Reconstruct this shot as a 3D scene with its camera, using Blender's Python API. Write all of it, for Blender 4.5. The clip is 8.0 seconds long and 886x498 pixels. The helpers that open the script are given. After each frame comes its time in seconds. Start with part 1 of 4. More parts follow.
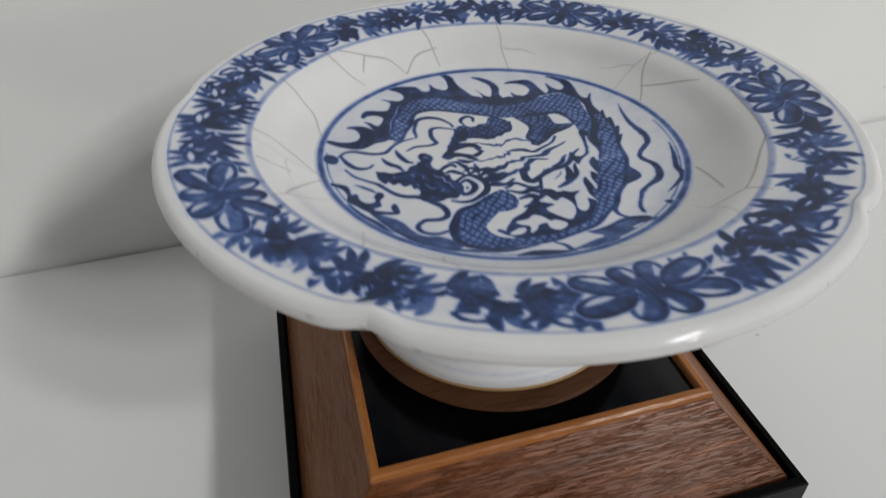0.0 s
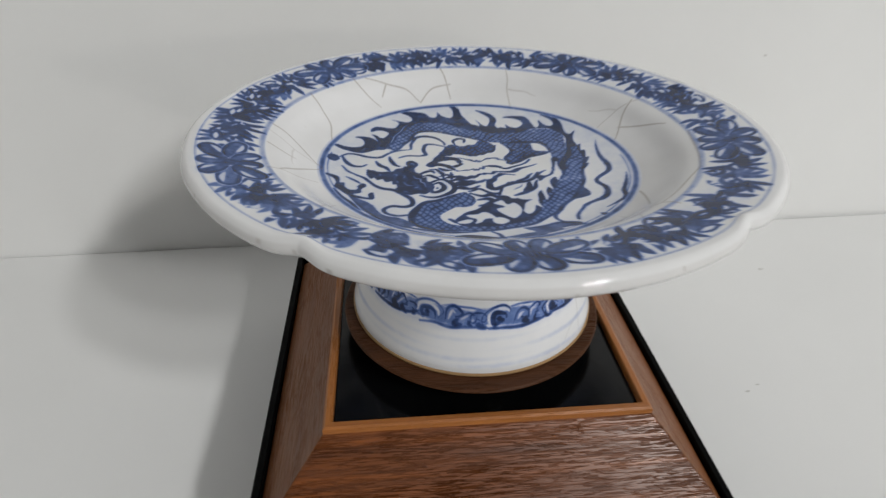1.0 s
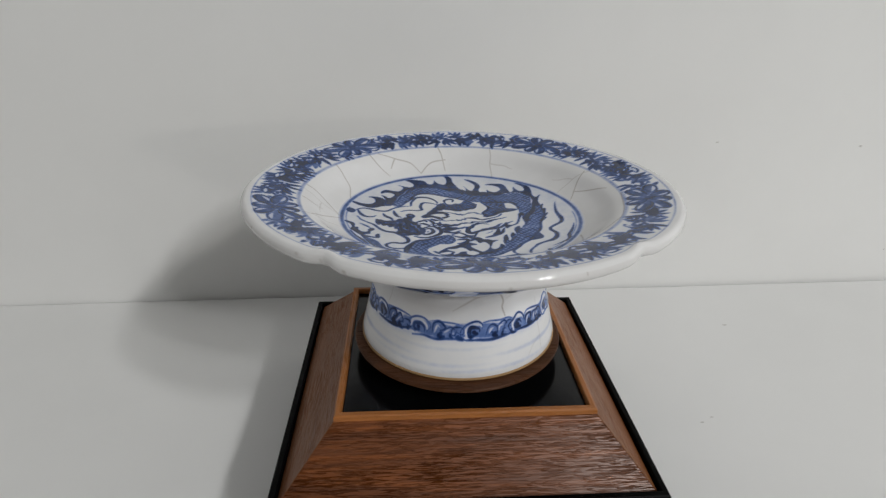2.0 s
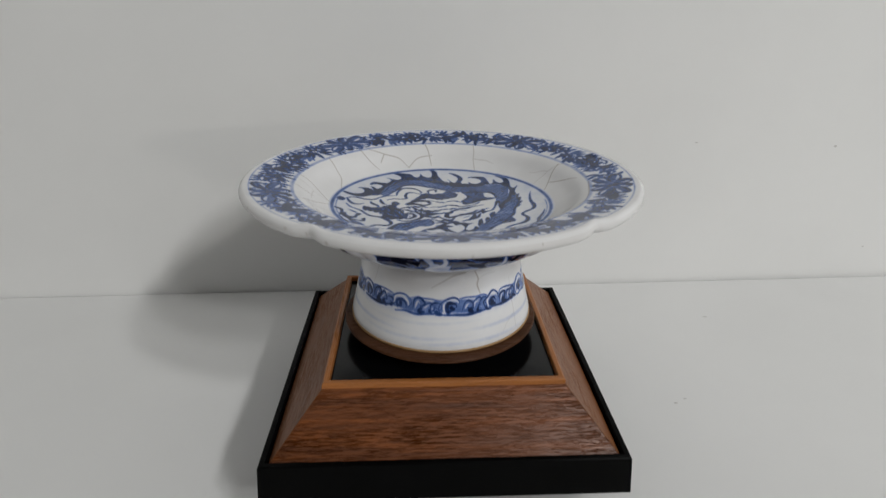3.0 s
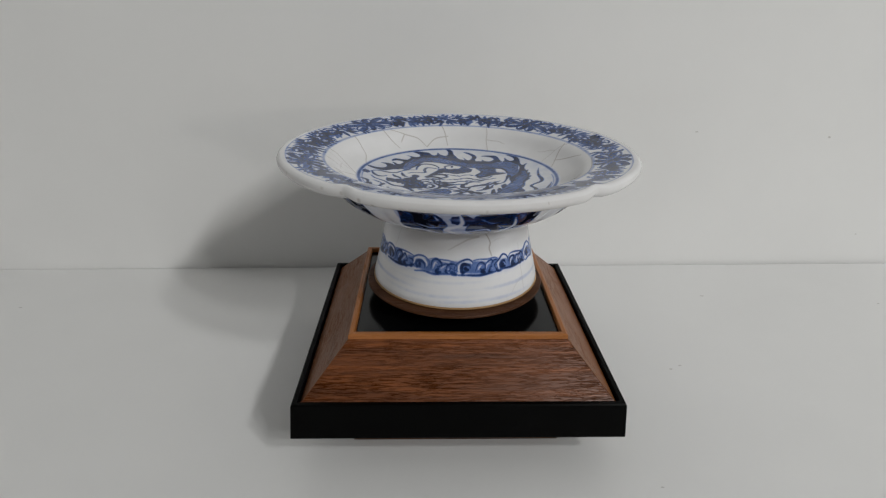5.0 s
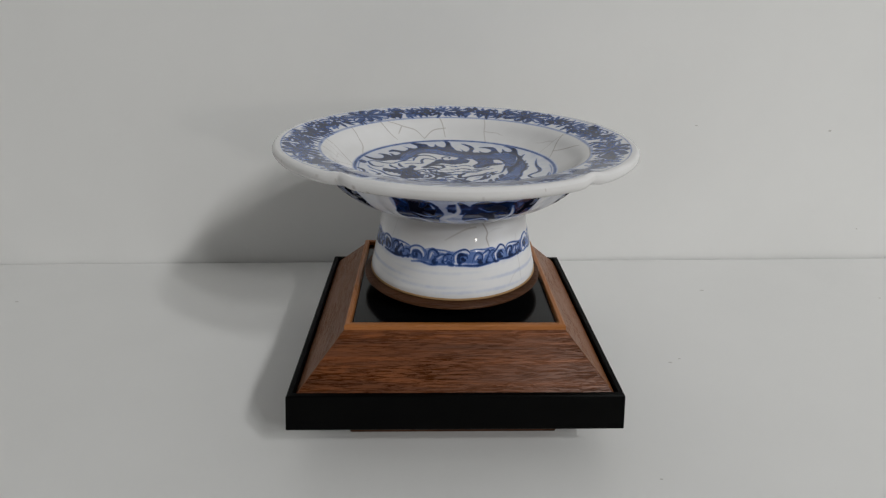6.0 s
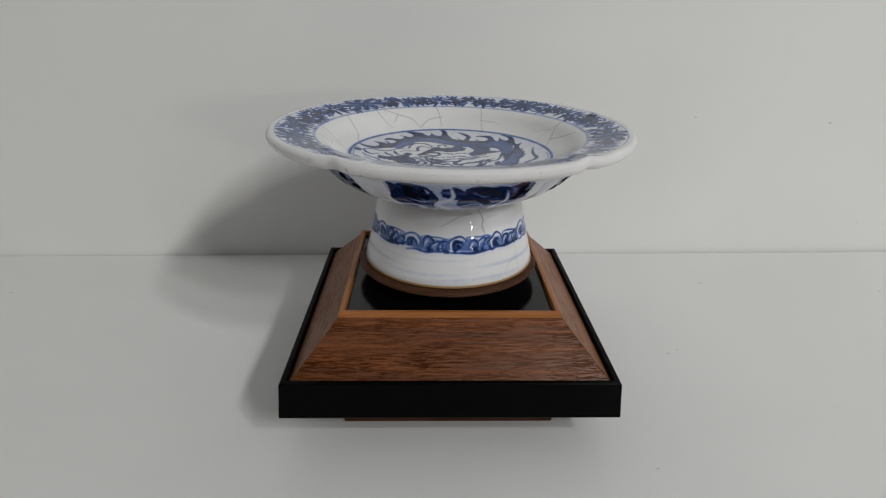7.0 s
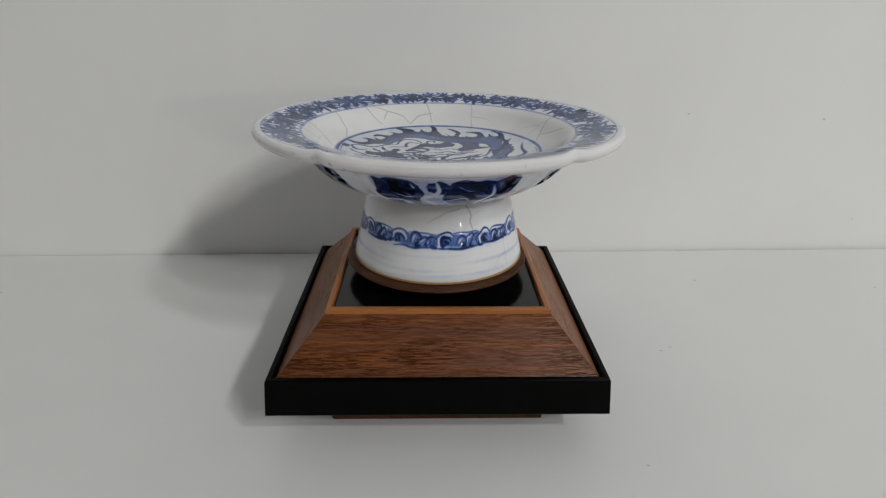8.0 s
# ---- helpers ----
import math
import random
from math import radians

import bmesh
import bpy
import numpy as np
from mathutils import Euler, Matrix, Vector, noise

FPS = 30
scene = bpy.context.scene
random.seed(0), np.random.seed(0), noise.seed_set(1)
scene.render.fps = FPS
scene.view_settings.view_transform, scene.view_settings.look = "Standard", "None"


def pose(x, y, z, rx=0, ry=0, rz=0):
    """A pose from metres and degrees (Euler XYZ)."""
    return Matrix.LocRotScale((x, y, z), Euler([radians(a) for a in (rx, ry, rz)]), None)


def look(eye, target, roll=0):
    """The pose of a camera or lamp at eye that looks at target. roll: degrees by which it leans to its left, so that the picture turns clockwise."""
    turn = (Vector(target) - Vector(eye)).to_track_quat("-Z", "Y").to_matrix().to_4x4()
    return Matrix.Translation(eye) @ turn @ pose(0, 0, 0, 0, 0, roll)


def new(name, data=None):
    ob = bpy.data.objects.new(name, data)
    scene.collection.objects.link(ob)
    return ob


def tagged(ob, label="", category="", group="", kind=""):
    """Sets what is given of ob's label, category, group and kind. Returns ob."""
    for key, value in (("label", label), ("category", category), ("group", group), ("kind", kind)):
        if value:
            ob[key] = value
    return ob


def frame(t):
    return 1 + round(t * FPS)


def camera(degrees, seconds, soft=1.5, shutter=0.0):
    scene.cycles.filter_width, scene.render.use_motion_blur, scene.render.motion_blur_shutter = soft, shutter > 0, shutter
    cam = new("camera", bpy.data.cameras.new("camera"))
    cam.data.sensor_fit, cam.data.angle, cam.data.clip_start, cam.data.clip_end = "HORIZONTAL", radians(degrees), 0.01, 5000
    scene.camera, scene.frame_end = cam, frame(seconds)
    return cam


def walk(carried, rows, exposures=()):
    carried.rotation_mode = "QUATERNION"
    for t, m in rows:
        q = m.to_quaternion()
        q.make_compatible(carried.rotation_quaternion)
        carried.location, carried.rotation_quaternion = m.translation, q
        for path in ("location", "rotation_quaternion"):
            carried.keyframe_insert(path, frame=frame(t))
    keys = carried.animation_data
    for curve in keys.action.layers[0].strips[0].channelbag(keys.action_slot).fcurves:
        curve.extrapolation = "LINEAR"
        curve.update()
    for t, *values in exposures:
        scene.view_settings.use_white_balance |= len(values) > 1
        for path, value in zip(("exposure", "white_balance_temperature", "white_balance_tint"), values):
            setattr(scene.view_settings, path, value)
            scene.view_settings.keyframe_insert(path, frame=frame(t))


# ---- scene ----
# ---- camera ----
cam = camera(74.17, 8.0, soft=1.25, shutter=0.5)
PATH = [
    (0.0, pose(-0.0457, -0.1163, 0.1773, 50.18, 0.56, -15.20)),
    (0.2, pose(-0.0430, -0.1222, 0.1733, 50.60, 0.05, -12.95)),
    (0.5, pose(-0.0370, -0.1333, 0.1800, 51.40, -0.45, -8.35)),
    (0.7, pose(-0.0303, -0.1358, 0.1806, 53.65, -0.40, -5.80)),
    (1.0, pose(-0.0247, -0.1494, 0.1752, 56.68, -0.82, -5.36)),
    (1.3, pose(-0.0208, -0.1670, 0.1766, 60.75, -1.50, -4.50)),
    (1.5, pose(-0.0195, -0.1795, 0.1799, 62.12, -1.36, -4.27)),
    (1.7, pose(-0.0222, -0.1891, 0.1837, 63.39, -1.02, -3.94)),
    (2.8, pose(-0.0066, -0.2186, 0.1852, 66.92, -0.63, -2.52)),
    (3.0, pose(-0.0094, -0.2222, 0.1820, 66.36, -0.40, -2.53)),
    (3.5, pose(-0.0092, -0.2290, 0.1748, 66.27, -0.65, -2.33)),
    (4.0, pose(-0.0160, -0.2339, 0.1751, 66.28, -0.64, -1.80)),
    (4.5, pose(-0.0166, -0.2430, 0.1750, 66.31, -0.76, -1.60)),
    (5.0, pose(-0.0137, -0.2495, 0.1782, 66.48, -0.89, -1.49)),
    (6.5, pose(-0.0116, -0.2495, 0.1697, 66.58, -0.84, -1.38)),
    (7.0, pose(-0.0097, -0.2495, 0.1677, 66.58, -0.91, -1.33)),
    (7.5, pose(-0.0053, -0.2494, 0.1683, 66.54, -0.76, -1.23)),
    (8.0, pose(-0.0044, -0.2490, 0.1648, 66.77, -0.68, -1.35)),
]
walk(cam, PATH, exposures=[(0.0, 0.10), (0.5, 0.16), (1.0, 0.20), (1.7, 0.08), (3.0, -0.04), (8.0, -0.10)])

# ---- light ----
world = bpy.data.worlds.new("world")
scene.world = world
world.use_nodes = True
world.node_tree.nodes["Background"].inputs[0].default_value = (1.0, 0.98, 0.95, 1)
world.node_tree.nodes["Background"].inputs[1].default_value = 0.0

SPOTS = [look(at, (0, 0, 0.05)) for at in ((1.00, -1.11, 1.25), (1.02, -1.42, 1.22), (1.04, -1.76, 1.18))]
for place, power in zip(SPOTS, (6.2, 6.2, 6.2)):
    bulb_data = bpy.data.lights.new("bulb_light", "AREA")
    bulb_data.shape, bulb_data.size = "DISK", 0.13
    bulb_data.energy, bulb_data.color = power, (0.99, 0.998, 0.985)
    new("bulb_light", bulb_data).matrix_world = place

SIDE_LAMPS = [look((1.50, -2.44, z), (0, 0, 0.08)) for z in (0.38,)]
for place, power in zip(SIDE_LAMPS, (3.0,)):
    side_data = bpy.data.lights.new("side_light", "AREA")
    side_data.shape, side_data.size, side_data.energy, side_data.color = "DISK", 0.15, power, (1.0, 0.94, 0.87)
    new("side_light", side_data).matrix_world = place

# ---- material helpers ----
class Nodes:
    """A short way to write a node material."""

    def __init__(self, name):
        self.mat = bpy.data.materials.new(name)
        self.mat.use_nodes = True
        self.t = self.mat.node_tree
        self.bsdf = self.t.nodes["Principled BSDF"]

    def add(self, kind, **values):
        n = self.t.nodes.new(kind)
        for key, value in values.items():
            n.inputs[key.replace("_", " ")].default_value = value
        return n

    def link(self, a, b):
        self.t.links.new(a, b)

    def coords(self, scale, which="Object"):
        tc, mp = self.t.nodes.new("ShaderNodeTexCoord"), self.t.nodes.new("ShaderNodeMapping")
        mp.inputs["Scale"].default_value = scale
        self.link(tc.outputs[which], mp.inputs["Vector"])
        return mp.outputs["Vector"]

    def noise(self, vec, scale, detail=3.0, rough=0.55, distortion=0.0):
        n = self.add("ShaderNodeTexNoise", Scale=scale, Detail=detail, Roughness=rough, Distortion=distortion)
        self.link(vec, n.inputs["Vector"])
        return n.outputs["Fac"]

    def ramp(self, fac, *stops):
        n = self.t.nodes.new("ShaderNodeValToRGB")
        while len(n.color_ramp.elements) < len(stops):
            n.color_ramp.elements.new(0.5)
        for e, (at, colour) in zip(n.color_ramp.elements, stops):
            e.position = at
            e.color = (*colour, 1) if isinstance(colour, tuple) else (colour, colour, colour, 1)
        self.link(fac, n.inputs["Fac"])
        return n.outputs["Color"]

    def mix(self, fac, a, b, blend="MIX"):
        n = self.t.nodes.new("ShaderNodeMix")
        n.data_type, n.blend_type = "RGBA", blend
        for value, socket in ((fac, n.inputs[0]), (a, n.inputs[6]), (b, n.inputs[7])):
            if hasattr(value, "is_linked"):
                self.link(value, socket)
            else:
                socket.default_value = value if isinstance(value, float) else (*value, 1)
        return n.outputs[2]

    def math(self, op, a, b):
        n = self.t.nodes.new("ShaderNodeMath")
        n.operation = op
        for value, socket in ((a, n.inputs[0]), (b, n.inputs[1])):
            if hasattr(value, "is_linked"):
                self.link(value, socket)
            else:
                socket.default_value = value
        return n.outputs[0]

    def bump(self, height, strength, distance):
        n = self.add("ShaderNodeBump", Strength=strength, Distance=distance)
        self.link(height, n.inputs["Height"])
        self.link(n.outputs["Normal"], self.bsdf.inputs["Normal"])

    def set(self, **values):
        for key, value in values.items():
            socket = self.bsdf.inputs[key.replace("_", " ")]
            if hasattr(value, "is_linked"):
                self.link(value, socket)
            else:
                socket.default_value = (*value, 1) if isinstance(value, tuple) else value
        return self.mat


def paint_material(name, colour, rough, mottle=0.04, bump=0.1):
    """Painted board: faint mottling and orange peel."""
    n = Nodes(name)
    v = n.coords((1, 1, 1))
    dark = tuple(c * (1 - 2 * mottle) for c in colour)
    n.bump(n.noise(v, 900, 3), bump, 0.0002)
    return n.set(Base_Color=n.ramp(n.noise(v, 9, 4), (0.3, dark), (0.7, colour)), Roughness=rough)


def porcelain_material(name):
    """White glaze over cobalt painting, with brown crack lines, stains and painted-in light and shade."""
    n = Nodes(name)
    v = n.coords((1, 1, 1))
    cobalt, crackle_tint = n.t.nodes.new("ShaderNodeAttribute"), n.t.nodes.new("ShaderNodeAttribute")
    cobalt.attribute_name, crackle_tint.attribute_name = "cobalt", "crackle_tint"
    glaze = n.ramp(n.noise(v, 45, 4), (0.3, (0.76, 0.755, 0.76)), (0.7, (0.835, 0.83, 0.84)))
    glaze = n.mix(n.ramp(n.noise(v, 700, 2), (0.7, 0.0), (0.82, 0.16)), glaze, (0.45, 0.42, 0.38))
    # pooled pigment: darker and lighter within one brush stroke
    pool = n.ramp(n.noise(v, 320, 4, 0.65), (0.25, 0.66), (0.75, 1.2))
    wash = n.ramp(n.noise(v, 75, 3, 0.6), (0.3, 0.72), (0.7, 1.12))
    amount = n.math("MULTIPLY", n.math("MULTIPLY", cobalt.outputs["Fac"], pool), wash)
    amount = n.math("MULTIPLY", amount, 1.3)
    ink = n.ramp(amount, (0.0, (0.78, 0.79, 0.81)), (0.15, (0.53, 0.57, 0.70)), (0.40, (0.125, 0.205, 0.47)),
                 (0.68, (0.023, 0.064, 0.215)), (1.0, (0.007, 0.019, 0.068)))
    ink = n.mix(n.ramp(n.math("MULTIPLY", cobalt.outputs["Fac"], 0.5), (0.58, 0.0), (0.75, 1.0)), ink, (0.006, 0.007, 0.015))
    base = n.mix(n.ramp(amount, (0.0, 0.0), (0.1, 1.0)), glaze, ink)
    base = n.mix(crackle_tint.outputs["Fac"], base, (0.20, 0.15, 0.11))
    n.bump(n.noise(v, 160, 3), 0.12, 0.0004)
    # heaped pigment has burnt through the glaze and stays dull
    dull = n.ramp(n.math("MULTIPLY", cobalt.outputs["Fac"], 0.5), (0.58, 0.0), (0.75, 1.0))
    return n.set(Base_Color=base, Roughness=n.ramp(dull, (0.0, 0.045), (1.0, 0.6)), IOR=1.5, Specular_IOR_Level=n.ramp(dull, (0.0, 0.26), (1.0, 0.0)))


def wood_material(name, light, dark, pore, rough=0.36, gloss=0.5, depth=0.7, relief=0.0002):
    """Walnut veneer, its grain along the local x axis, with short dark pores."""
    n = Nodes(name)
    info = n.t.nodes.new("ShaderNodeObjectInfo")
    tc, shift = n.t.nodes.new("ShaderNodeTexCoord"), n.t.nodes.new("ShaderNodeVectorMath")
    n.link(tc.outputs["Object"], shift.inputs[0])
    n.link(info.outputs["Random"], shift.inputs[1])

    def stretched(scale):
        mp = n.t.nodes.new("ShaderNodeMapping")
        mp.inputs["Scale"].default_value = scale
        n.link(shift.outputs["Vector"], mp.inputs["Vector"])
        return mp.outputs["Vector"]

    bands = n.noise(stretched((9, 240, 240)), 1.0, 5, 0.62, 0.6)
    fine = n.noise(stretched((55, 1100, 1100)), 1.0, 3, 0.6, 0.3)
    pores = n.ramp(n.noise(stretched((125, 2200, 2200)), 1.0, 4, 0.68, 0.7), (0.495, 0.0), (0.535, 1.0))
    patch = n.ramp(n.noise(stretched((30, 90, 90)), 1.0, 2), (0.35, 0.25), (0.65, 1.0))
    pores = n.math("MULTIPLY", pores, patch)
    base = n.ramp(bands, (0.32, dark), (0.68, light))
    base = n.mix(n.ramp(fine, (0.35, 0.0), (0.7, 0.55)), base, dark)
    base = n.mix(n.math("MULTIPLY", pores, depth), base, pore)
    n.bump(n.math("SUBTRACT", 1.0, pores), 0.8, relief)
    return n.set(Base_Color=base, Roughness=n.ramp(pores, (0.0, rough), (1.0, rough + 0.25)), IOR=1.48, Specular_IOR_Level=n.ramp(pores, (0.0, gloss), (1.0, gloss * max(0.05, 1 - 2 * depth))))


def black_material(name, colour, rough, scuff=0.1, gloss=0.5):
    n = Nodes(name)
    v = n.coords((1, 1, 1))
    n.bump(n.noise(v, 1400, 2), 0.08, 0.0002)
    return n.set(Base_Color=n.ramp(n.noise(v, 60, 4), (0.35, colour), (0.75, tuple(c * 1.5 for c in colour))),
                 Roughness=n.ramp(n.noise(v, 35, 4), (0.3, rough), (0.7, rough + scuff)), IOR=1.47, Specular_IOR_Level=gloss)


WALL = paint_material("matt_wall_paint", (0.838, 0.836, 0.828), 0.7, 0.02)
TABLE = paint_material("white_laminate", (0.85, 0.848, 0.842), 0.5, 0.02, 0.05)
CEILING = paint_material("ceiling_paint", (0.48, 0.48, 0.47), 0.8, 0.02)
FLOOR = paint_material("floor_vinyl", (0.07, 0.068, 0.066), 0.5, 0.1)
FAR_WALL = paint_material("grey_wall_paint", (0.50, 0.50, 0.49), 0.7, 0.04)
STAIN = paint_material("scuff", (0.66, 0.65, 0.63), 0.8, 0.1)
PORCELAIN = porcelain_material("blue_and_white_porcelain")
CLAY = paint_material("bare_clay", (0.42, 0.25, 0.11), 0.75, 0.15)
VENEER = wood_material("walnut_veneer", (0.300, 0.080, 0.009), (0.110, 0.028, 0.0035), (0.015, 0.006, 0.003), 0.35, 0.78, 0.62, 0.0003)
# VENEER repeated for the side boards, the look of their sheen put into colour
SIDE_SHEEN_VENEER = wood_material("side_sheen_walnut_veneer", (0.255, 0.094, 0.029), (0.185, 0.064, 0.019), (0.10, 0.036, 0.012), 0.38, 0.55, 0.25, 0.00006)
TRIM = wood_material("trim_wood", (0.50, 0.185, 0.042), (0.37, 0.128, 0.028), (0.18, 0.07, 0.02), 0.34, 0.6, 0.3, 0.00008)
DISC_WOOD = wood_material("turntable_wood", (0.115, 0.041, 0.014), (0.065, 0.024, 0.009), (0.05, 0.022, 0.010), 0.5, 0.25)
BLACK = black_material("black_plastic", (0.0015, 0.0015, 0.0015), 0.28, 0.1, 0.05)
GLASS_BLACK = black_material("black_panel", (0.002, 0.0022, 0.0025), 0.13, 0.06, 0.32)
RUBBER = paint_material("pale_rubber", (0.5, 0.5, 0.5), 0.5)
METAL = Nodes("white_enamel").set(Base_Color=(0.8, 0.8, 0.8), Roughness=0.4)


# ---- mesh helpers ----
def part(name, bm, material, parent=None, label="", smooth=False):
    """Links a bmesh as one mesh object, under a thing or part if one is given."""
    data = bpy.data.meshes.new(name)
    bm.to_mesh(data)
    bm.free()
    data.materials.append(material)
    if smooth:
        data.shade_smooth()
    ob = new(name, data)
    ob.parent = parent
    return tagged(ob, label)


def box_bm(x0, x1, y0, y1, z0, z1, bevel=0.0, segments=2):
    bm = bmesh.new()
    bmesh.ops.create_cube(bm, size=1.0, matrix=Matrix.Translation(((x0 + x1) / 2, (y0 + y1) / 2, (z0 + z1) / 2))
                          @ Matrix.Diagonal((x1 - x0, y1 - y0, z1 - z0, 1)))
    if bevel:
        bmesh.ops.bevel(bm, geom=bm.edges[:], offset=bevel, segments=segments, profile=0.6, affect="EDGES")
    return bm


def turned_bm(profile, n=96, close=True):
    """A solid of revolution round z from a list of (radius, height), from the bottom up."""
    bm = bmesh.new()
    rings = [[bm.verts.new((r * math.cos(a), r * math.sin(a), z)) for a in (2 * math.pi * i / n for i in range(n))] for r, z in profile]
    for low, high in zip(rings, rings[1:]):
        for i in range(n):
            bm.faces.new((low[i], low[(i + 1) % n], high[(i + 1) % n], high[i]))
    if close:
        bm.faces.new(rings[0][::-1])
        bm.faces.new(rings[-1])
    return bm


def square_ring_bm(profile):
    """A mitred square moulding: (half width, height) all round, open loop of profile points joined to a closed section."""
    bm = bmesh.new()
    rings = [[bm.verts.new((sx * h, sy * h, z)) for sx, sy in ((-1, -1), (1, -1), (1, 1), (-1, 1))] for h, z in profile]
    for a, b in zip(rings, rings[1:] + rings[:1]):
        for i in range(4):
            bm.faces.new((a[i], a[(i + 1) % 4], b[(i + 1) % 4], b[i]))
    bmesh.ops.recalc_face_normals(bm, faces=bm.faces[:])
    return bm


# ---- the room ----
WALL_Y, WALL_TURN = 0.1309, math.degrees(math.atan(0.0266))
back_wall = part("wall_back", box_bm(-1.8, 1.8, 0, 0.1, -0.76, 1.6), WALL)
back_wall.matrix_world = pose(0, WALL_Y, 0, 0, 0, WALL_TURN)
tagged(back_wall, "plain off-white painted wall with small scuffs", "wall", kind="structure")
for nm, b in (("wall_left", (-1.75, -1.65, -2.5, 0.09, -0.76, 1.6)), ("wall_right", (1.65, 1.75, -2.5, 0.17, -0.76, 1.6)),
              ("wall_front", (-1.75, 1.75, -2.6, -2.5, -0.76, 1.6))):
    tagged(part(nm, box_bm(*b), FAR_WALL if nm == "wall_front" else WALL), "plain painted wall", "wall", kind="structure")
tagged(part("floor", box_bm(-1.75, 1.75, -2.6, 0.25, -0.80, -0.76), FLOOR), "plain dark grey floor", "floor", kind="structure")
tagged(part("ceiling", box_bm(-1.75, 1.75, -2.6, 0.25, 1.6, 1.65), CEILING), "plain light grey ceiling", "ceiling", kind="structure")

table = tagged(new("table"), "white laminate table pushed against the wall", "table")
top = part("tabletop", box_bm(-0.8, 0.8, -0.55, 0, -0.03, 0, 0.002), TABLE, table)
top.matrix_world = pose(0, WALL_Y - 0.0011, 0, 0, 0, WALL_TURN - 0.16)
for x in (-0.74, 0.74):
    for y in (-0.34, 0.06):
        part("leg", box_bm(x - 0.022, x + 0.022, y - 0.022, y + 0.022, -0.76, -0.03, 0.002), METAL, table)


def fleck(name, parent, u, v, size, seed, on_wall):
    """A small irregular scuff, barely proud of the surface."""
    rnd, bm = random.Random(seed), bmesh.new()
    ring = [(size * (0.5 + 0.5 * rnd.random()) * math.cos(a), size * (0.2 + 0.35 * rnd.random()) * math.sin(a)) for a in (i * math.tau / 9 for i in range(9))]
    bm.faces.new([bm.verts.new((u + a, -0.00006, v + b) if on_wall else (u + a, v + b, 0.00006)) for a, b in ring])
    return part(name, bm, STAIN, parent)


for k, (x, z, s) in enumerate(((0.1668, 0.0966, 0.0012), (0.2596, 0.0933, 0.0017), (0.300, 0.0223, 0.001))):
    fleck("scuff", back_wall, x, z, s, k, True)
for k, (x, y, s) in enumerate(((0.1657, -0.0493, 0.0018), (-0.260, -0.0555, 0.0016), (0.112, -0.129, 0.0012), (0.0757, -0.208, 0.001), (0.118, -0.126, 0.0011), (0.276, -0.062, 0.0013))):
    fleck("scuff", top, x, y, s, 20 + k, False)

# ---- the lamp that throws the shadow ----
lamp_thing = tagged(new("ceiling_lamp"), "white ceiling track lamp with three small spotlights", "lamp")
part("track", box_bm(0.995, 1.145, -2.05, -0.96, 1.575, 1.6, 0.003), METAL, lamp_thing)
for place in SPOTS:
    shade = part("shade", turned_bm([(0.018, 0.092), (0.044, 0.086), (0.072, 0.0), (0.074, 0.0), (0.046, 0.090), (0.018, 0.096)][::-1], 40, False), METAL, lamp_thing, smooth=True)
    shade.matrix_world = place @ pose(0, 0, -0.008)
    back = place @ Vector((0, 0, 0.085))
    part("stem", turned_bm([(0.008, back.z - 0.01), (0.008, 1.578)], 16), METAL, lamp_thing).matrix_world = pose(back.x, back.y, 0)

for place in SIDE_LAMPS:
    z = place.translation.z
    wall_lamp = tagged(new("wall_lamp"), "small white wall lamp with a round shade", "lamp")
    part("shade", turned_bm([(0.018, 0.038), (0.060, 0.034), (0.082, 0.0), (0.084, 0.0), (0.062, 0.038), (0.018, 0.042)][::-1], 40, False), METAL, wall_lamp, smooth=True).matrix_world = place @ pose(0, 0, -0.008)
    part("backplate", box_bm(1.475, 1.565, -2.5, -2.485, z - 0.03, z + 0.05, 0.003), METAL, wall_lamp)
    part("arm", turned_bm([(0.006, 0.0), (0.006, 0.05)], 16), METAL, wall_lamp).matrix_world = pose(1.52, -2.45, z + 0.01, 90, 0, 0)

# ---- the display stand ----
stand = tagged(new("display_stand"), "square walnut-veneer turntable stand with a black base tray", "display stand")
part("foot_block", box_bm(-0.0445, 0.0445, -0.0485, 0.0445, 0.00225, 0.0200, 0.0008), DISC_WOOD, stand, "dark brown wooden foot block")
part("base_tray", square_ring_bm([(0.0555, 0.0188), (0.0662, 0.0188), (0.0665, 0.0192), (0.0655, 0.0338), (0.0651, 0.0343),
                                         (0.0634, 0.0343), (0.0630, 0.0339), (0.0630, 0.0285), (0.0555, 0.0285)]), BLACK, stand, "black plastic base tray")
part("base_plate", box_bm(-0.0556, 0.0556, -0.0556, 0.0556, 0.0196, 0.0275), BLACK, stand)


def side_panel_bm():
    """One mitred sloping board of the pyramid, on the -y side, local to its own middle."""
    bm = bmesh.new()
    lo, hi, t = (0.0628, 0.0322), (0.0449, 0.0514), 0.003
    outer = [(-lo[0], -lo[0], lo[1]), (lo[0], -lo[0], lo[1]), (hi[0], -hi[0], hi[1]), (-hi[0], -hi[0], hi[1])]
    inner = [(x * 0.93, y + t, z - t) for x, y, z in outer]
    a, b = [bm.verts.new(p) for p in outer], [bm.verts.new(p) for p in inner]
    bm.faces.new(a)
    bm.faces.new(b[::-1])
    for i in range(4):
        bm.faces.new((a[(i + 1) % 4], a[i], b[i], b[(i + 1) % 4]))
    bmesh.ops.bevel(bm, geom=[e for e in bm.edges], offset=0.00035, segments=2, profile=0.6, affect="EDGES")
    return bm


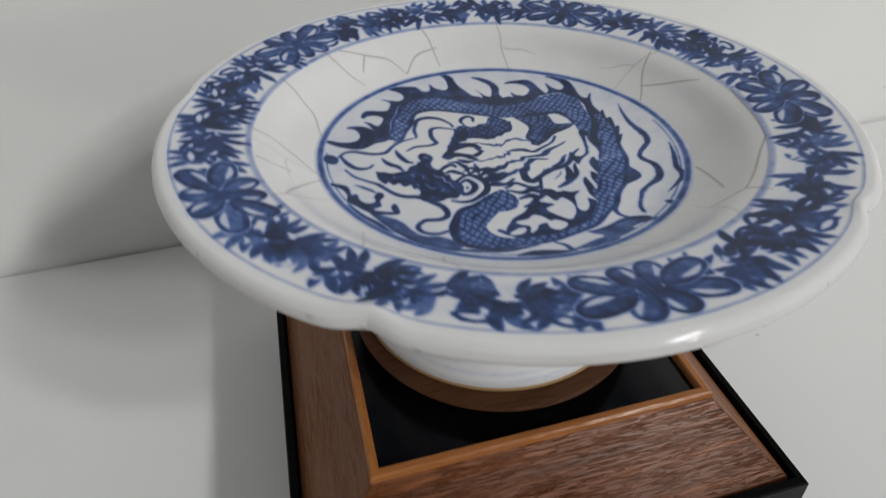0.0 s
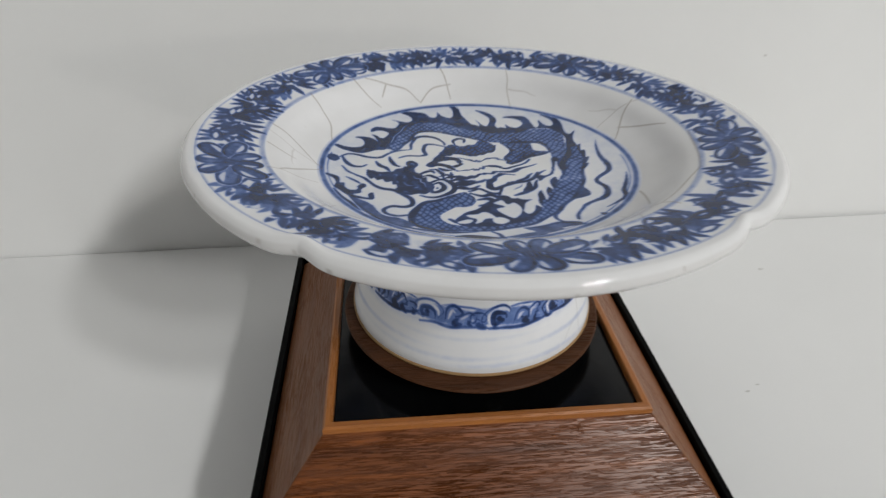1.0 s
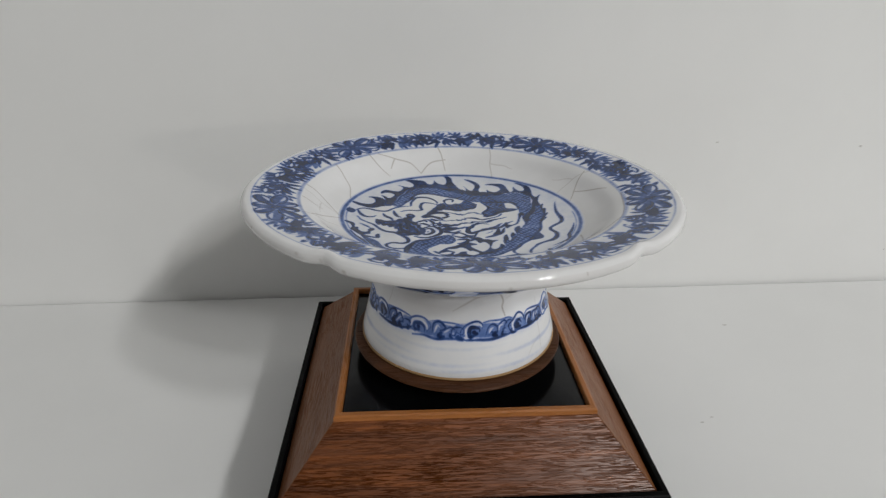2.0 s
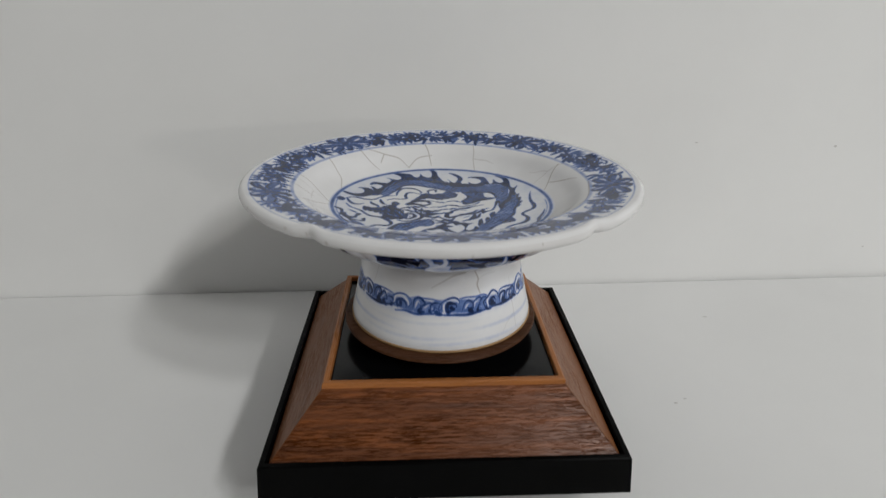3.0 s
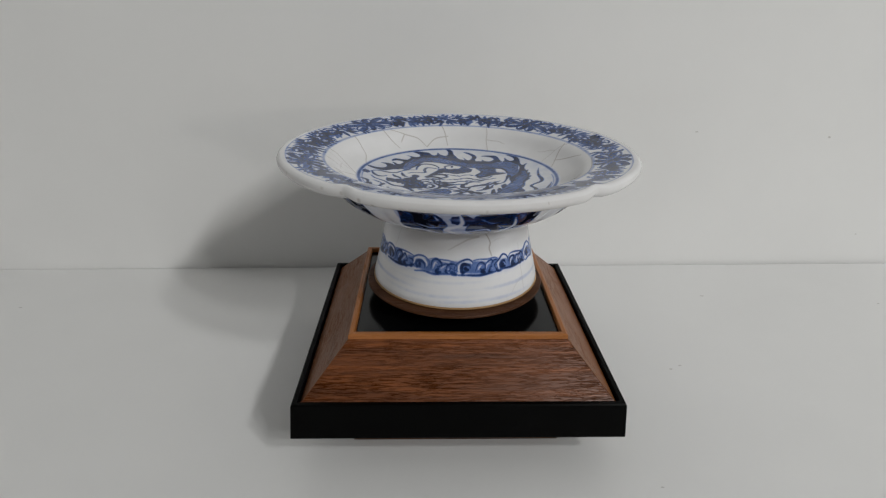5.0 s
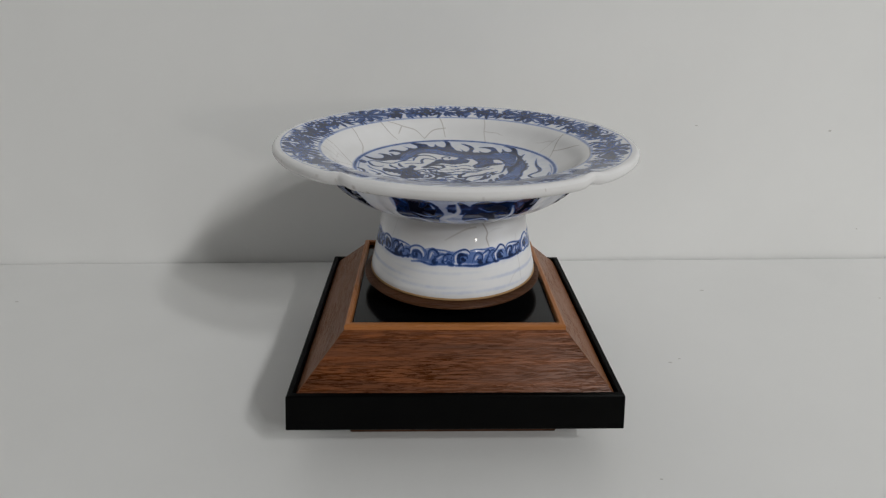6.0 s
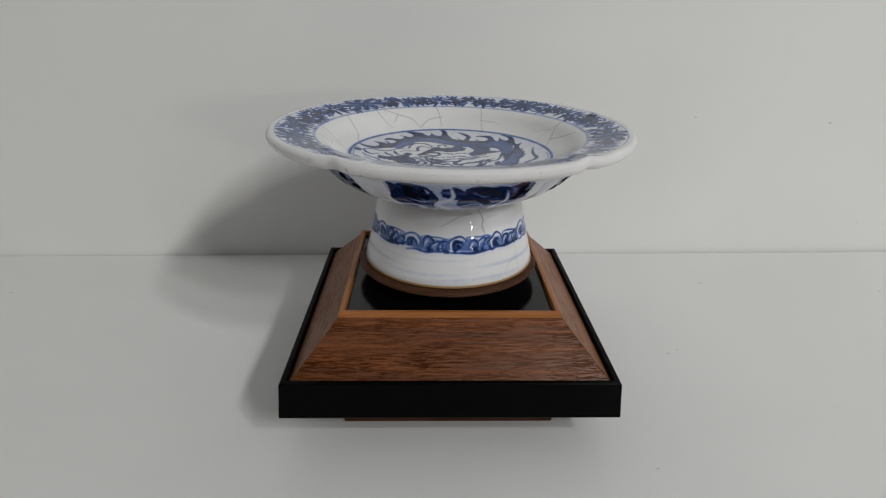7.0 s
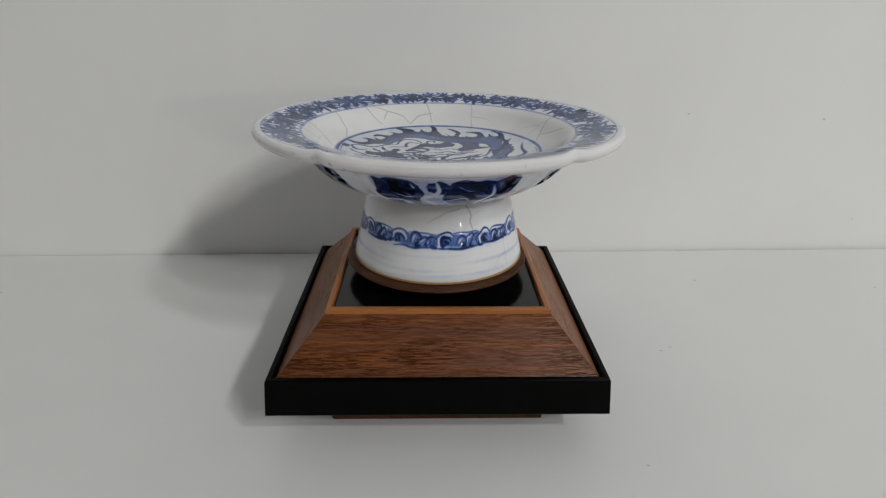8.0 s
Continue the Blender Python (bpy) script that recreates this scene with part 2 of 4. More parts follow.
def trim_bm():
    """One mitred strip of the lighter lip round the black panel."""
    bm = bmesh.new()
    section = [(0.0424, 0.0505), (0.0424, 0.0530), (0.0428, 0.0535), (0.0443, 0.0535), (0.0449, 0.0530), (0.0449, 0.0508)]
    ends = [[bm.verts.new((s * h, -h, z)) for h, z in section] for s in (-1, 1)]
    for i in range(6):
        bm.faces.new((ends[0][i], ends[0][(i + 1) % 6], ends[1][(i + 1) % 6], ends[1][i]))
    bm.faces.new(ends[0][::-1])
    bm.faces.new(ends[1])
    bmesh.ops.recalc_face_normals(bm, faces=bm.faces[:])
    return bm


for k in range(4):
    for nm, make, mat, lab in (("side_panel", side_panel_bm, VENEER, ""), ("trim_strip", trim_bm, TRIM, "lighter orange-brown lip")):
        part(nm, make(), SIDE_SHEEN_VENEER if mat is VENEER and k % 2 else mat, stand, lab).matrix_world = pose(0, 0, 0, 0, 0, 90 * k)
part("top_panel", box_bm(-0.0426, 0.0426, -0.0426, 0.0426, 0.046, 0.0512), GLASS_BLACK, stand, "glossy black glass panel")
part("spindle", turned_bm([(0.009, 0.0510), (0.009, 0.0572), (0.006, 0.0576)], 32), BLACK, stand)
disc = part("turntable", turned_bm([(0.0388, 0.0576), (0.0400, 0.0578), (0.0405, 0.0583), (0.0405, 0.0587), (0.0402, 0.0591), (0.0396, 0.0592)], 128),
            DISC_WOOD, stand, "round brown turntable disc", smooth=False)
for a in (-85, 35, 155):
    part("pad", turned_bm([(0.0016, 0.0562), (0.0022, 0.0566), (0.0022, 0.0577)], 20), RUBBER, disc).matrix_world = pose(0.034 * math.cos(radians(a)), 0.034 * math.sin(radians(a)), 0)


# ---- brush painting ----
class Brush:
    """Paints pigment density on points (x, y) in millimetres with soft round strokes."""

    def __init__(self, x, y, seed=1):
        self.x, self.y = x, y
        self.d = np.zeros_like(x)
        self.rnd = random.Random(seed)

    def stroke(self, pts, width, density=0.8, soft=0.16, cover=False, taper=(0.25, 0.25)):
        """width: half width at the middle; taper: its share at the two ends; cover: replaces what lies below."""
        p = [Vector((*q, 0)) for q in pts]
        ext = [p[0] * 2 - p[1], *p, p[-1] * 2 - p[-2]]
        line = []
        for a, b, c, e in zip(ext, ext[1:], ext[2:], ext[3:]):
            steps = max(2, int((c - b).length / max(0.16, width * 0.45)))
            for i in range(steps):
                s = i / steps
                line.append(((2 * b + (c - a) * s + (2 * a - 5 * b + 4 * c - e) * s * s + (3 * b - a - 3 * c + e) * s ** 3) * 0.5)[:2])
        line.append(p[-1][:2])
        line = np.array(line)
        u = np.linspace(0, 1, len(line))
        w = width * np.where(u < 0.5, taper[0] + (1 - taper[0]) * np.sin(np.pi * np.minimum(u, 0.5)), taper[1] + (1 - taper[1]) * np.sin(np.pi * np.maximum(u, 0.5)))
        lo, hi = line.min(0) - width - 2 * soft, line.max(0) + width + 2 * soft
        at = np.nonzero((self.x > lo[0]) & (self.x < hi[0]) & (self.y > lo[1]) & (self.y < hi[1]))[0]
        if not len(at):
            return
        best = np.full(len(at), 9.0)
        px, py = self.x[at], self.y[at]
        for (qx, qy), r in zip(line, w):
            np.minimum(best, np.hypot(px - qx, py - qy) - r, out=best)
        cov = np.clip(0.5 - best / (2 * soft), 0, 1)
        cov = cov * cov * (3 - 2 * cov)
        self.d[at] = self.d[at] * (1 - cov) + density * cov if cover else np.maximum(self.d[at], density * cov)

    def inside(self, pts):
        """The points that lie inside a smooth closed outline: their indices."""
        p = [Vector((*q, 0)) for q in pts]
        line = []
        for i in range(len(p)):
            a, b, c, e = (p[(i + k) % len(p)] for k in (-1, 0, 1, 2))
            for q in (0, 0.25, 0.5, 0.75):
                line.append(((2 * b + (c - a) * q + (2 * a - 5 * b + 4 * c - e) * q * q + (3 * b - a - 3 * c + e) * q ** 3) * 0.5)[:2])
        q = np.array(line)
        at = np.nonzero((self.x > q[:, 0].min()) & (self.x < q[:, 0].max()) & (self.y > q[:, 1].min()) & (self.y < q[:, 1].max()))[0]
        hit = np.zeros(len(at), bool)
        for (ax, ay), (bx, by) in zip(q, np.roll(q, -1, 0)):
            hit ^= ((ay > self.y[at]) != (by > self.y[at])) & (self.x[at] < (bx - ax) * (self.y[at] - ay) / (by - ay + 1e-12) + ax)
        return at[hit]

    def fill(self, pts, density):
        """A shape pressed in with a full brush."""
        self.d[self.inside(pts)] = density

    def fan(self, x, y, a, reach, spread, fingers, density):
        """A pressed leaf of pointed fingers that spread from one root, like half a comb."""
        r = self.rnd
        c, s = math.cos(a), math.sin(a)
        bend = r.uniform(-0.5, 0.5)
        for i in range(fingers):
            t = (i + 0.5) / fingers * 2 - 1
            turn, far = a + t * spread + r.uniform(-0.08, 0.08), reach * (1 - 0.28 * t * t) * r.uniform(0.85, 1.08)
            root = (x - s * t * reach * 0.24, y + c * t * reach * 0.24)
            mid = (root[0] + 0.5 * far * math.cos(turn), root[1] + 0.5 * far * math.sin(turn))
            tip = (mid[0] + 0.5 * far * math.cos(turn + bend), mid[1] + 0.5 * far * math.sin(turn + bend))
            self.stroke([root, mid, tip], reach * 0.14 * r.uniform(0.8, 1.15), density * r.uniform(0.8, 1.08), 0.3, taper=(1.0, 0.16))
        self.stroke([(x - s * reach * 0.2, y + c * reach * 0.2), (x + c * reach * 0.18, y + s * reach * 0.18), (x + s * reach * 0.2, y - c * reach * 0.2)], reach * 0.2, density, 0.28, taper=(0.7, 0.7))

    def scales(self, pts, density):
        """A pale wash with a net of crossing lines."""
        at = self.inside(pts)
        x, y = self.x[at], self.y[at]
        x, y = x + 0.25 * np.sin(y * 0.9), y + 0.25 * np.sin(x * 1.1)
        net = np.maximum(np.cos((0.8 * x + 0.6 * y) * math.tau / 1.55), np.cos((0.8 * x - 0.6 * y) * math.tau / 1.55))
        self.d[at] = density + 0.42 * np.clip((net - 0.45) / 0.4, 0, 1)

    def petal(self, cx, cy, a, length, width, density):
        """A rounded petal: a bare rim, a dark outline, a paler middle and one white slit."""
        c, s = math.cos(a), math.sin(a)
        go = lambda u, v: (cx + c * u - s * v, cy + s * u + c * v)
        path = [go(length * 0.15, 0), go(length * 0.6, 0), go(length - width, 0)]
        self.stroke(path, width + 0.22, 0.08, 0.2, True, taper=(0.3, 0.9))
        self.stroke(path, width, density + 0.12, 0.2, taper=(0.3, 0.85))
        self.stroke(path, width * 0.66, density * 0.8, 0.3, True, taper=(0.3, 0.85))
        self.stroke([go(length * 0.38, width * 0.3), go(length * 0.6, width * 0.5), go(length * 0.82, width * 0.42)], width * 0.26, 0.12, 0.24, True)


def ridge(angle, width):
    """1 at each of the five rim notches, falling off within width radians."""
    off = (angle - radians(24) + math.pi / 5) % (2 * math.pi / 5) - math.pi / 5
    return np.exp(-(off / width) ** 2), off


def medallion(b):
    """The round centre: a scaly winding creature with a flame crest among hair lines, clouds and ribbons."""
    ring = b.ring
    b.d = np.maximum(b.d, 0.03 + 0.05 * np.clip((ring - 26) / 16, 0, 1) * (ring < 43.6))
    # the scaly back: a long upper coil, the coil that comes down beside it, and the neck
    b.scales([(-26.3, 10.5), (-25, 16.3), (-23.3, 22.5), (-21.3, 27.6), (-18.6, 30.2), (-14.5, 31), (-8.5, 30.3), (-3.9, 27.2), (2.4, 24.5), (7.1, 22.7), (12.6, 23.3), (16.6, 24.9), (20.7, 26.6), (24.5, 26), (27.2, 23.3), (28.1, 19.3), (27.9, 14.1), (26.5, 7.8), (25.2, 2.3), (22.7, 3.1), (22.5, 7.9), (21.6, 12.3), (19.6, 15.3), (13.8, 16.1), (8.5, 15.5), (5.3, 16.2), (2.2, 17.3), (-5.3, 21), (-11.6, 23.5), (-17.2, 22.6), (-19.5, 18.8), (-21.4, 13.7), (-23.4, 9.1)], .38)
    b.scales([(30.1, 16.5), (31.5, 12.8), (31.4, 6.4), (30.7, 0.8), (29.6, -4.8), (28.3, -9.2), (26.4, -14.7), (23.9, -19.8), (21, -24.5), (17.5, -28.8), (13.8, -32.1), (10.2, -34.4), (6.1, -36.1), (1.9, -37.1), (-2.4, -38.1), (-6.1, -37.8), (-2.9, -34), (1.8, -31.8), (6.5, -29.2), (10.4, -25.8), (13.9, -21.9), (17.4, -16.6), (20.9, -10.2), (24.1, -3.2), (27.4, 5.8)], .38)
    b.scales([(-7.3, -18.6), (-3.5, -17.8), (-1.8, -21.6), (-3.7, -24.6), (-7.1, -25.7), (-9.7, -27.6), (-11.1, -30.9), (-8.9, -34.4), (-4.3, -36.3), (-6.2, -38.3), (-9.9, -38), (-16.2, -35.7), (-17.8, -32), (-17.1, -27.9), (-14.4, -24.2), (-10.6, -21.9)], .42)
    b.scales([(2.2, 17.3), (6.3, 13.5), (5.3, 10.3), (2.2, 7.9), (-0.5, 6.8), (-5.9, 7.9), (-9.3, 8.9), (-8.9, 12.5), (-6.9, 14.2), (-3.9, 12.6), (-0.5, 14.3)], .5)
    b.scales([(8.2, 15.6), (13.7, 15.8), (17.4, 15.5), (17.4, 12.4), (17.7, 9.9), (21, 9.7), (21.8, 8.7), (17.5, 6.8), (13.5, 4), (10, 0.3), (8.9, 1.8), (9.1, 5), (10.6, 8.7), (10.4, 11.6)], .5)
    # outlines of the coils
    b.stroke([(-25.2, 8.1), (-23.3, 9.4), (-21.4, 14), (-19.4, 19.1), (-17.3, 23), (-11.5, 23.8), (-5.3, 21.3), (2.2, 17.3)], 0.64, 0.9, 0.2, taper=(0.35, 0.35))
    b.stroke([(-25.9, 9.8), (-24.7, 16.2), (-23, 22.5), (-20.9, 27.6), (-18.3, 30.5), (-13.9, 31.2), (-8.5, 30.7), (-3.9, 27.6), (2.5, 24.8), (7.2, 23.1), (12.7, 23.6), (17.7, 25.4)], 0.58, 0.85, 0.2, taper=(0.35, 0.35))
    b.stroke([(30.3, 17.2), (31.5, 12.8), (31.4, 6.4), (30.6, 0.1), (29.5, -5.4), (27.8, -11.2), (25.7, -16.6), (23.3, -21), (20.4, -25.2), (17.1, -29.2), (13.2, -32.5), (9.4, -34.7), (5.5, -36.2), (1.1, -37.4), (-3, -38.2), (-7.6, -38.5)], 0.58, 0.85, 0.2, taper=(0.35, 0.35))
    b.stroke([(8.5, 15.5), (13.7, 15.8), (19.7, 15.7), (21.8, 12.9), (22.4, 8.6)], 0.77, 0.9, 0.2, taper=(0.35, 0.35))
    b.stroke([(-7, -38.6), (-11.3, -38.3), (-16.4, -36.2), (-17.9, -32.5), (-17.3, -28.1), (-14.5, -24), (-10.6, -21.7), (-6.9, -19.8)], 0.90, 0.92, 0.2, taper=(0.35, 0.35))
    b.stroke([(-8.9, 12.5), (-9.3, 8.9), (-5.9, 7.6), (-0.6, 6.5), (2.7, 7.8), (5.7, 10.5), (6.6, 13.5)], 0.64, 0.85, 0.2, taper=(0.35, 0.35))
    b.stroke([(8.2, 15.6), (10.4, 11.6), (10.6, 8.7), (9.1, 5), (8.8, 1.5), (9.9, 0)], 0.64, 0.85, 0.2, taper=(0.35, 0.35))
    # the dark line that parts the two coils, with the fingers of fur that grow inwards from it
    b.stroke([(29.7, 19.6), (28.8, 13.2), (26.7, 5.3), (23.5, -3.1), (20.1, -10.8), (17, -16.5), (13.7, -21.3), (9.7, -25.9), (6.2, -28.9), (1.9, -31.3), (-2.3, -33.2), (-6.1, -33.8), (-8.5, -31.9)], 1.47, 0.93, 0.2, taper=(0.35, 0.35))
    b.fill([(22.5, 4.4), (24.1, 2.6), (21.5, -5.7), (17.4, -15.2), (14, -20.2), (13, -18.3), (11.2, -18.4), (11.5, -15.1), (12.4, -11.9), (13.8, -10.5), (13.5, -13.8), (14, -16.3), (16.3, -13.4), (16.8, -10.6), (15.9, -8), (16.9, -4.5), (17.2, -7.1), (19, -6.9), (20.6, -3.9)], 0.92)
    # flame crest along the back
    b.fill([(-42.6, 9.2), (-37.6, 9.6), (-34.8, 10.7), (-33.7, 12.9), (-33.9, 14.9), (-35.2, 16.1), (-36.9, 16.3), (-36, 17.2), (-33.8, 17.4), (-31.1, 16.5), (-29.4, 14.9), (-30.4, 17.4), (-31.9, 19.3), (-30.2, 18.7), (-28.5, 17.1), (-27.1, 17.9), (-26.4, 20.6), (-27.2, 22.1), (-28.7, 22.8), (-30.7, 22.4), (-32.1, 21.4), (-32.3, 22.7), (-30.8, 24.6), (-28.5, 25), (-25.7, 25), (-24.2, 26.2), (-23.7, 28.5), (-24.5, 30), (-26.1, 30.9), (-23.7, 30.6), (-21.4, 30.3), (-19.9, 32.1), (-19.9, 34), (-21.4, 35), (-23.5, 35.7), (-21.4, 36.9), (-18.5, 37.5), (-16.7, 35.8), (-16.5, 32.7), (-19.7, 30.3), (-22.2, 26.7), (-23.9, 21.9), (-25.5, 15.3), (-26.4, 9.6), (-30.1, 8.5), (-33.7, 6.2), (-37.1, 6.6)], 0.86)
    b.fill([(-18.6, 37.2), (-16.1, 37.4), (-14.9, 36), (-13.7, 34.7), (-12, 34.3), (-11.4, 35.8), (-11.5, 38.7), (-10.2, 36.3), (-8.5, 34.9), (-6.8, 34.6), (-5.7, 36.5), (-5.6, 39.3), (-7.1, 41.8), (-9.9, 43.4), (-6.9, 43.1), (-4.1, 41.1), (-2.9, 37.7), (-1.9, 34), (-0.8, 30.7), (0.3, 29.7), (1.3, 29.2), (2.3, 28.2), (2.2, 30.9), (1.2, 34.2), (3.1, 29.9), (4.8, 28.4), (6, 30.8), (5.8, 34.8), (4.3, 37.8), (1.8, 40.5), (4.8, 39.7), (7.1, 37.2), (8.1, 33.5), (8, 28.9), (8.7, 25.7), (6.4, 23.2), (2.5, 24.8), (-3.9, 27.2), (-8.5, 30.3), (-14.5, 31), (-18.1, 30.4), (-18.5, 33.4)], 0.86)
    b.fill([(8.2, 26.5), (9.8, 27.3), (11.2, 27), (11.2, 29.7), (12.5, 27.8), (15, 27.6), (17, 29.5), (16.4, 32.3), (14, 34.3), (10.7, 35.5), (14.1, 35.9), (17.4, 35.6), (19.2, 33.1), (19.9, 29.5), (20.6, 27.4), (22.3, 29.1), (22.7, 32), (23.6, 29.7), (25.1, 27.8), (26.6, 28.6), (26.5, 31), (25.1, 33.2), (23.2, 35.2), (26, 33.9), (28.4, 32), (29.3, 28.9), (28.9, 25.3), (29.3, 22.5), (30.8, 21.6), (32.4, 23.6), (31.4, 20.3), (31.1, 16.9), (31.5, 13.5), (29.6, 12.2), (29.1, 15.3), (28.5, 19.2), (27.2, 23.3), (24.6, 26.3), (20.9, 26.9), (16.7, 25.3), (12.7, 23.6), (8.6, 22.8), (7.3, 24.5)], 0.88)
    b.fill([(31.6, 12), (32.9, 13.5), (31.7, 9.1), (32.9, 9.5), (31.7, 4.9), (32.8, 5.3), (31.4, 0.9), (32.2, 0.7), (30.8, -2.9), (29.7, -3.6), (30.8, 2.8), (31.3, 8.1)], 0.9)
    # feet and claws
    b.fill([(-5.9, 12.6), (-6.9, 7.1), (-9.2, 5), (-6.2, 4.7), (-4.4, 2.8), (-4.4, 0.3), (-6, -2.2), (-6.9, -1.1), (-5.5, 0.8), (-6.7, 2.6), (-10.2, 2.3), (-11.7, 1.1), (-9.1, 0.3), (-7.1, -1.7), (-6.5, -4.2), (-8.2, -2.7), (-10.9, -1.2), (-13, -2.3), (-14.4, -0.9), (-12.8, 3.2), (-10.8, 6.6), (-9, 10.2)], 0.92)
    b.stroke([(-3, 15.2), (-3.1, 17.7), (-4.9, 18.4), (-6.5, 16.6), (-6.2, 14.1)], 0.64, 0.9, 0.2, taper=(0.35, 0.35))
    b.fill([(13.1, 4.8), (17.6, 7.1), (21.2, 8.9), (21.5, 7.8), (18.9, 6.1), (15.6, 4.2), (12.1, 1.7), (9.6, 0), (11.1, 2.6)], 0.85)
    b.fill([(17.7, 14.4), (19.9, 12.8), (21.6, 10.9), (19.5, 9.7), (17.8, 9.8), (17.6, 12)], 0.05)
    # hair, cloud and whisker lines
    b.stroke([(-19.8, 9.9), (-19.4, 14.4), (-18.8, 17.7), (-17.3, 19.2), (-14.7, 19.5), (-11.6, 18.6), (-10, 16.3), (-9.3, 13.7)], 0.58, 0.88, 0.2, taper=(0.35, 0.35))
    b.stroke([(-22.4, 3.6), (-19.8, 5.4), (-16.6, 5.8), (-15.1, 7.1), (-15.8, 10.2), (-14.8, 13), (-12.5, 13.6), (-9.2, 12.6)], 0.58, 0.88, 0.2, taper=(0.35, 0.35))
    b.stroke([(-39.4, 1.7), (-37.3, 4.5), (-34.3, 4.8), (-30.7, 3.6), (-28, 3.8), (-25.8, 6.3), (-22.7, 8.7), (-19.8, 9.9)], 0.58, 0.88, 0.2, taper=(0.35, 0.35))
    b.stroke([(-5.8, 5), (-2.3, 3), (1, 2.3), (2.7, 3.9), (5.2, 4.3), (8.6, 2.8)], 0.51, 0.85, 0.2, taper=(0.35, 0.35))
    b.stroke([(-6.1, -4), (-2.5, -3.5), (0.5, -2.9), (2.6, -0.9), (5.3, -0.9), (7.6, -2.4), (9.6, -1.9), (11.8, -0.2), (15.5, 3.6)], 0.51, 0.85, 0.2, taper=(0.35, 0.35))
    b.stroke([(-0.5, -7.2), (3, -5.6), (6.4, -4.6), (9.7, -4.1), (13, -2.3), (16.9, 0.6)], 0.58, 0.85, 0.2, taper=(0.35, 0.35))
    b.stroke([(-6.3, -9.2), (-3.7, -8.6), (-0.4, -7), (1.6, -5.9)], 0.77, 0.9, 0.2, taper=(0.35, 0.35))
    b.stroke([(-7.1, -12.7), (-3.4, -12.4), (-0.1, -11.1), (2.2, -9.9)], 0.77, 0.9, 0.2, taper=(0.35, 0.35))
    b.stroke([(-7.3, -14.6), (-4.2, -15.3), (-1.7, -15), (0.2, -13.7)], 0.58, 0.9, 0.2, taper=(0.35, 0.35))
    b.stroke([(9.7, -6.5), (6.6, -6.4), (4.2, -8.3), (2.5, -11.4), (2.4, -14.2), (3.9, -14.8), (6.1, -13.6), (7.9, -11.7)], 0.90, 0.88, 0.2, taper=(0.35, 0.35))
    b.stroke([(-2.8, -16.9), (-0.4, -15.5), (2.4, -17.5), (5.2, -17.5), (7.9, -16.2), (10, -13.4), (11, -9.8), (13.2, -7.9), (15.4, -6)], 0.77, 0.88, 0.2, taper=(0.35, 0.35))
    b.stroke([(-2.6, -18), (-0.3, -19), (2, -18.5), (4.1, -19.7), (6.5, -20), (7.2, -22.3), (5.9, -25.2), (3.9, -26.8)], 0.83, 0.9, 0.2, taper=(0.35, 0.35))
    b.stroke([(-1.3, -21.5), (1, -20.4), (2.4, -21.8), (0.7, -24), (-1.4, -24.6)], 0.77, 0.9, 0.2, taper=(0.35, 0.35))
    b.stroke([(-38, -3.5), (-36.2, -6.8), (-32.2, -9.4), (-30.3, -11.9), (-28.4, -14.1), (-25.9, -15.8), (-22.8, -16.9), (-19.9, -19.4), (-18.2, -21.8), (-17.8, -24.6), (-19.7, -26.2), (-23.1, -26.3), (-24.9, -27.9), (-24.3, -30), (-21.4, -31.1), (-18.4, -30), (-16.7, -28.4), (-17.1, -26.4)], 0.58, 0.88, 0.2, taper=(0.35, 0.35))
    b.stroke([(-38.9, 2.9), (-37, -0.8), (-35, -3.2), (-32.4, -3.2), (-31.3, -1.7)], 0.64, 0.85, 0.2, taper=(0.35, 0.35))
    b.stroke([(-36.5, -10), (-33.9, -11.6), (-32.4, -13.4)], 0.38, 0.7, 0.2, taper=(0.35, 0.35))
    b.fill([(-43.2, 1.4), (-41.9, 3), (-40.2, 2.5), (-39.2, 0.5), (-40.2, -1.3), (-42.2, -0.8)], 0.8)
    # the claw near the edge and the tail behind it
    b.fill([(-42.7, -9.5), (-39.8, -9.6), (-38.2, -11.2), (-37.5, -14.3), (-36.3, -13.9), (-35.7, -16.2), (-34.3, -17.8), (-32.6, -16.9), (-32.9, -14.7), (-31.7, -13.3), (-30.7, -15), (-31.8, -16.9), (-31.5, -19.2), (-33.2, -20.5), (-31.3, -21.6), (-28.7, -22), (-29.2, -19.9), (-28.2, -18.5), (-27.5, -22.6), (-30.9, -23), (-33.7, -21.9), (-36.5, -19.2), (-38.2, -17.6), (-38.4, -14.3), (-39.8, -11.6)], 0.9)
    b.fill([(-33.7, -21.9), (-31, -23.6), (-27.7, -25.8), (-26.2, -29.1), (-24.5, -31.3), (-21.1, -32.2), (-18.1, -34.4), (-16.4, -36.2), (-18.6, -37.6), (-22.2, -36.2), (-25.5, -33.8), (-28.5, -30.8), (-31.2, -27.3), (-32.7, -24.6)], 0.62)
    b.stroke([(-33.7, -21.9), (-31, -27.3), (-28.2, -31.1), (-25.3, -34.1), (-22, -36.5), (-18.6, -37.6)], 0.51, 0.85, 0.2, taper=(0.35, 0.35))
    b.stroke([(-38.2, -18.9), (-35.1, -23.5), (-32.9, -26.4), (-30.7, -30.7), (-28.2, -33.1), (-26.7, -33.2)], 0.51, 0.85, 0.2, taper=(0.35, 0.35))
    b.stroke([(-23.3, -36.6), (-16.3, -38.5), (-10.4, -39.5), (-5.3, -39.3), (-2.3, -38.7)], 0.51, 0.8, 0.2, taper=(0.35, 0.35))
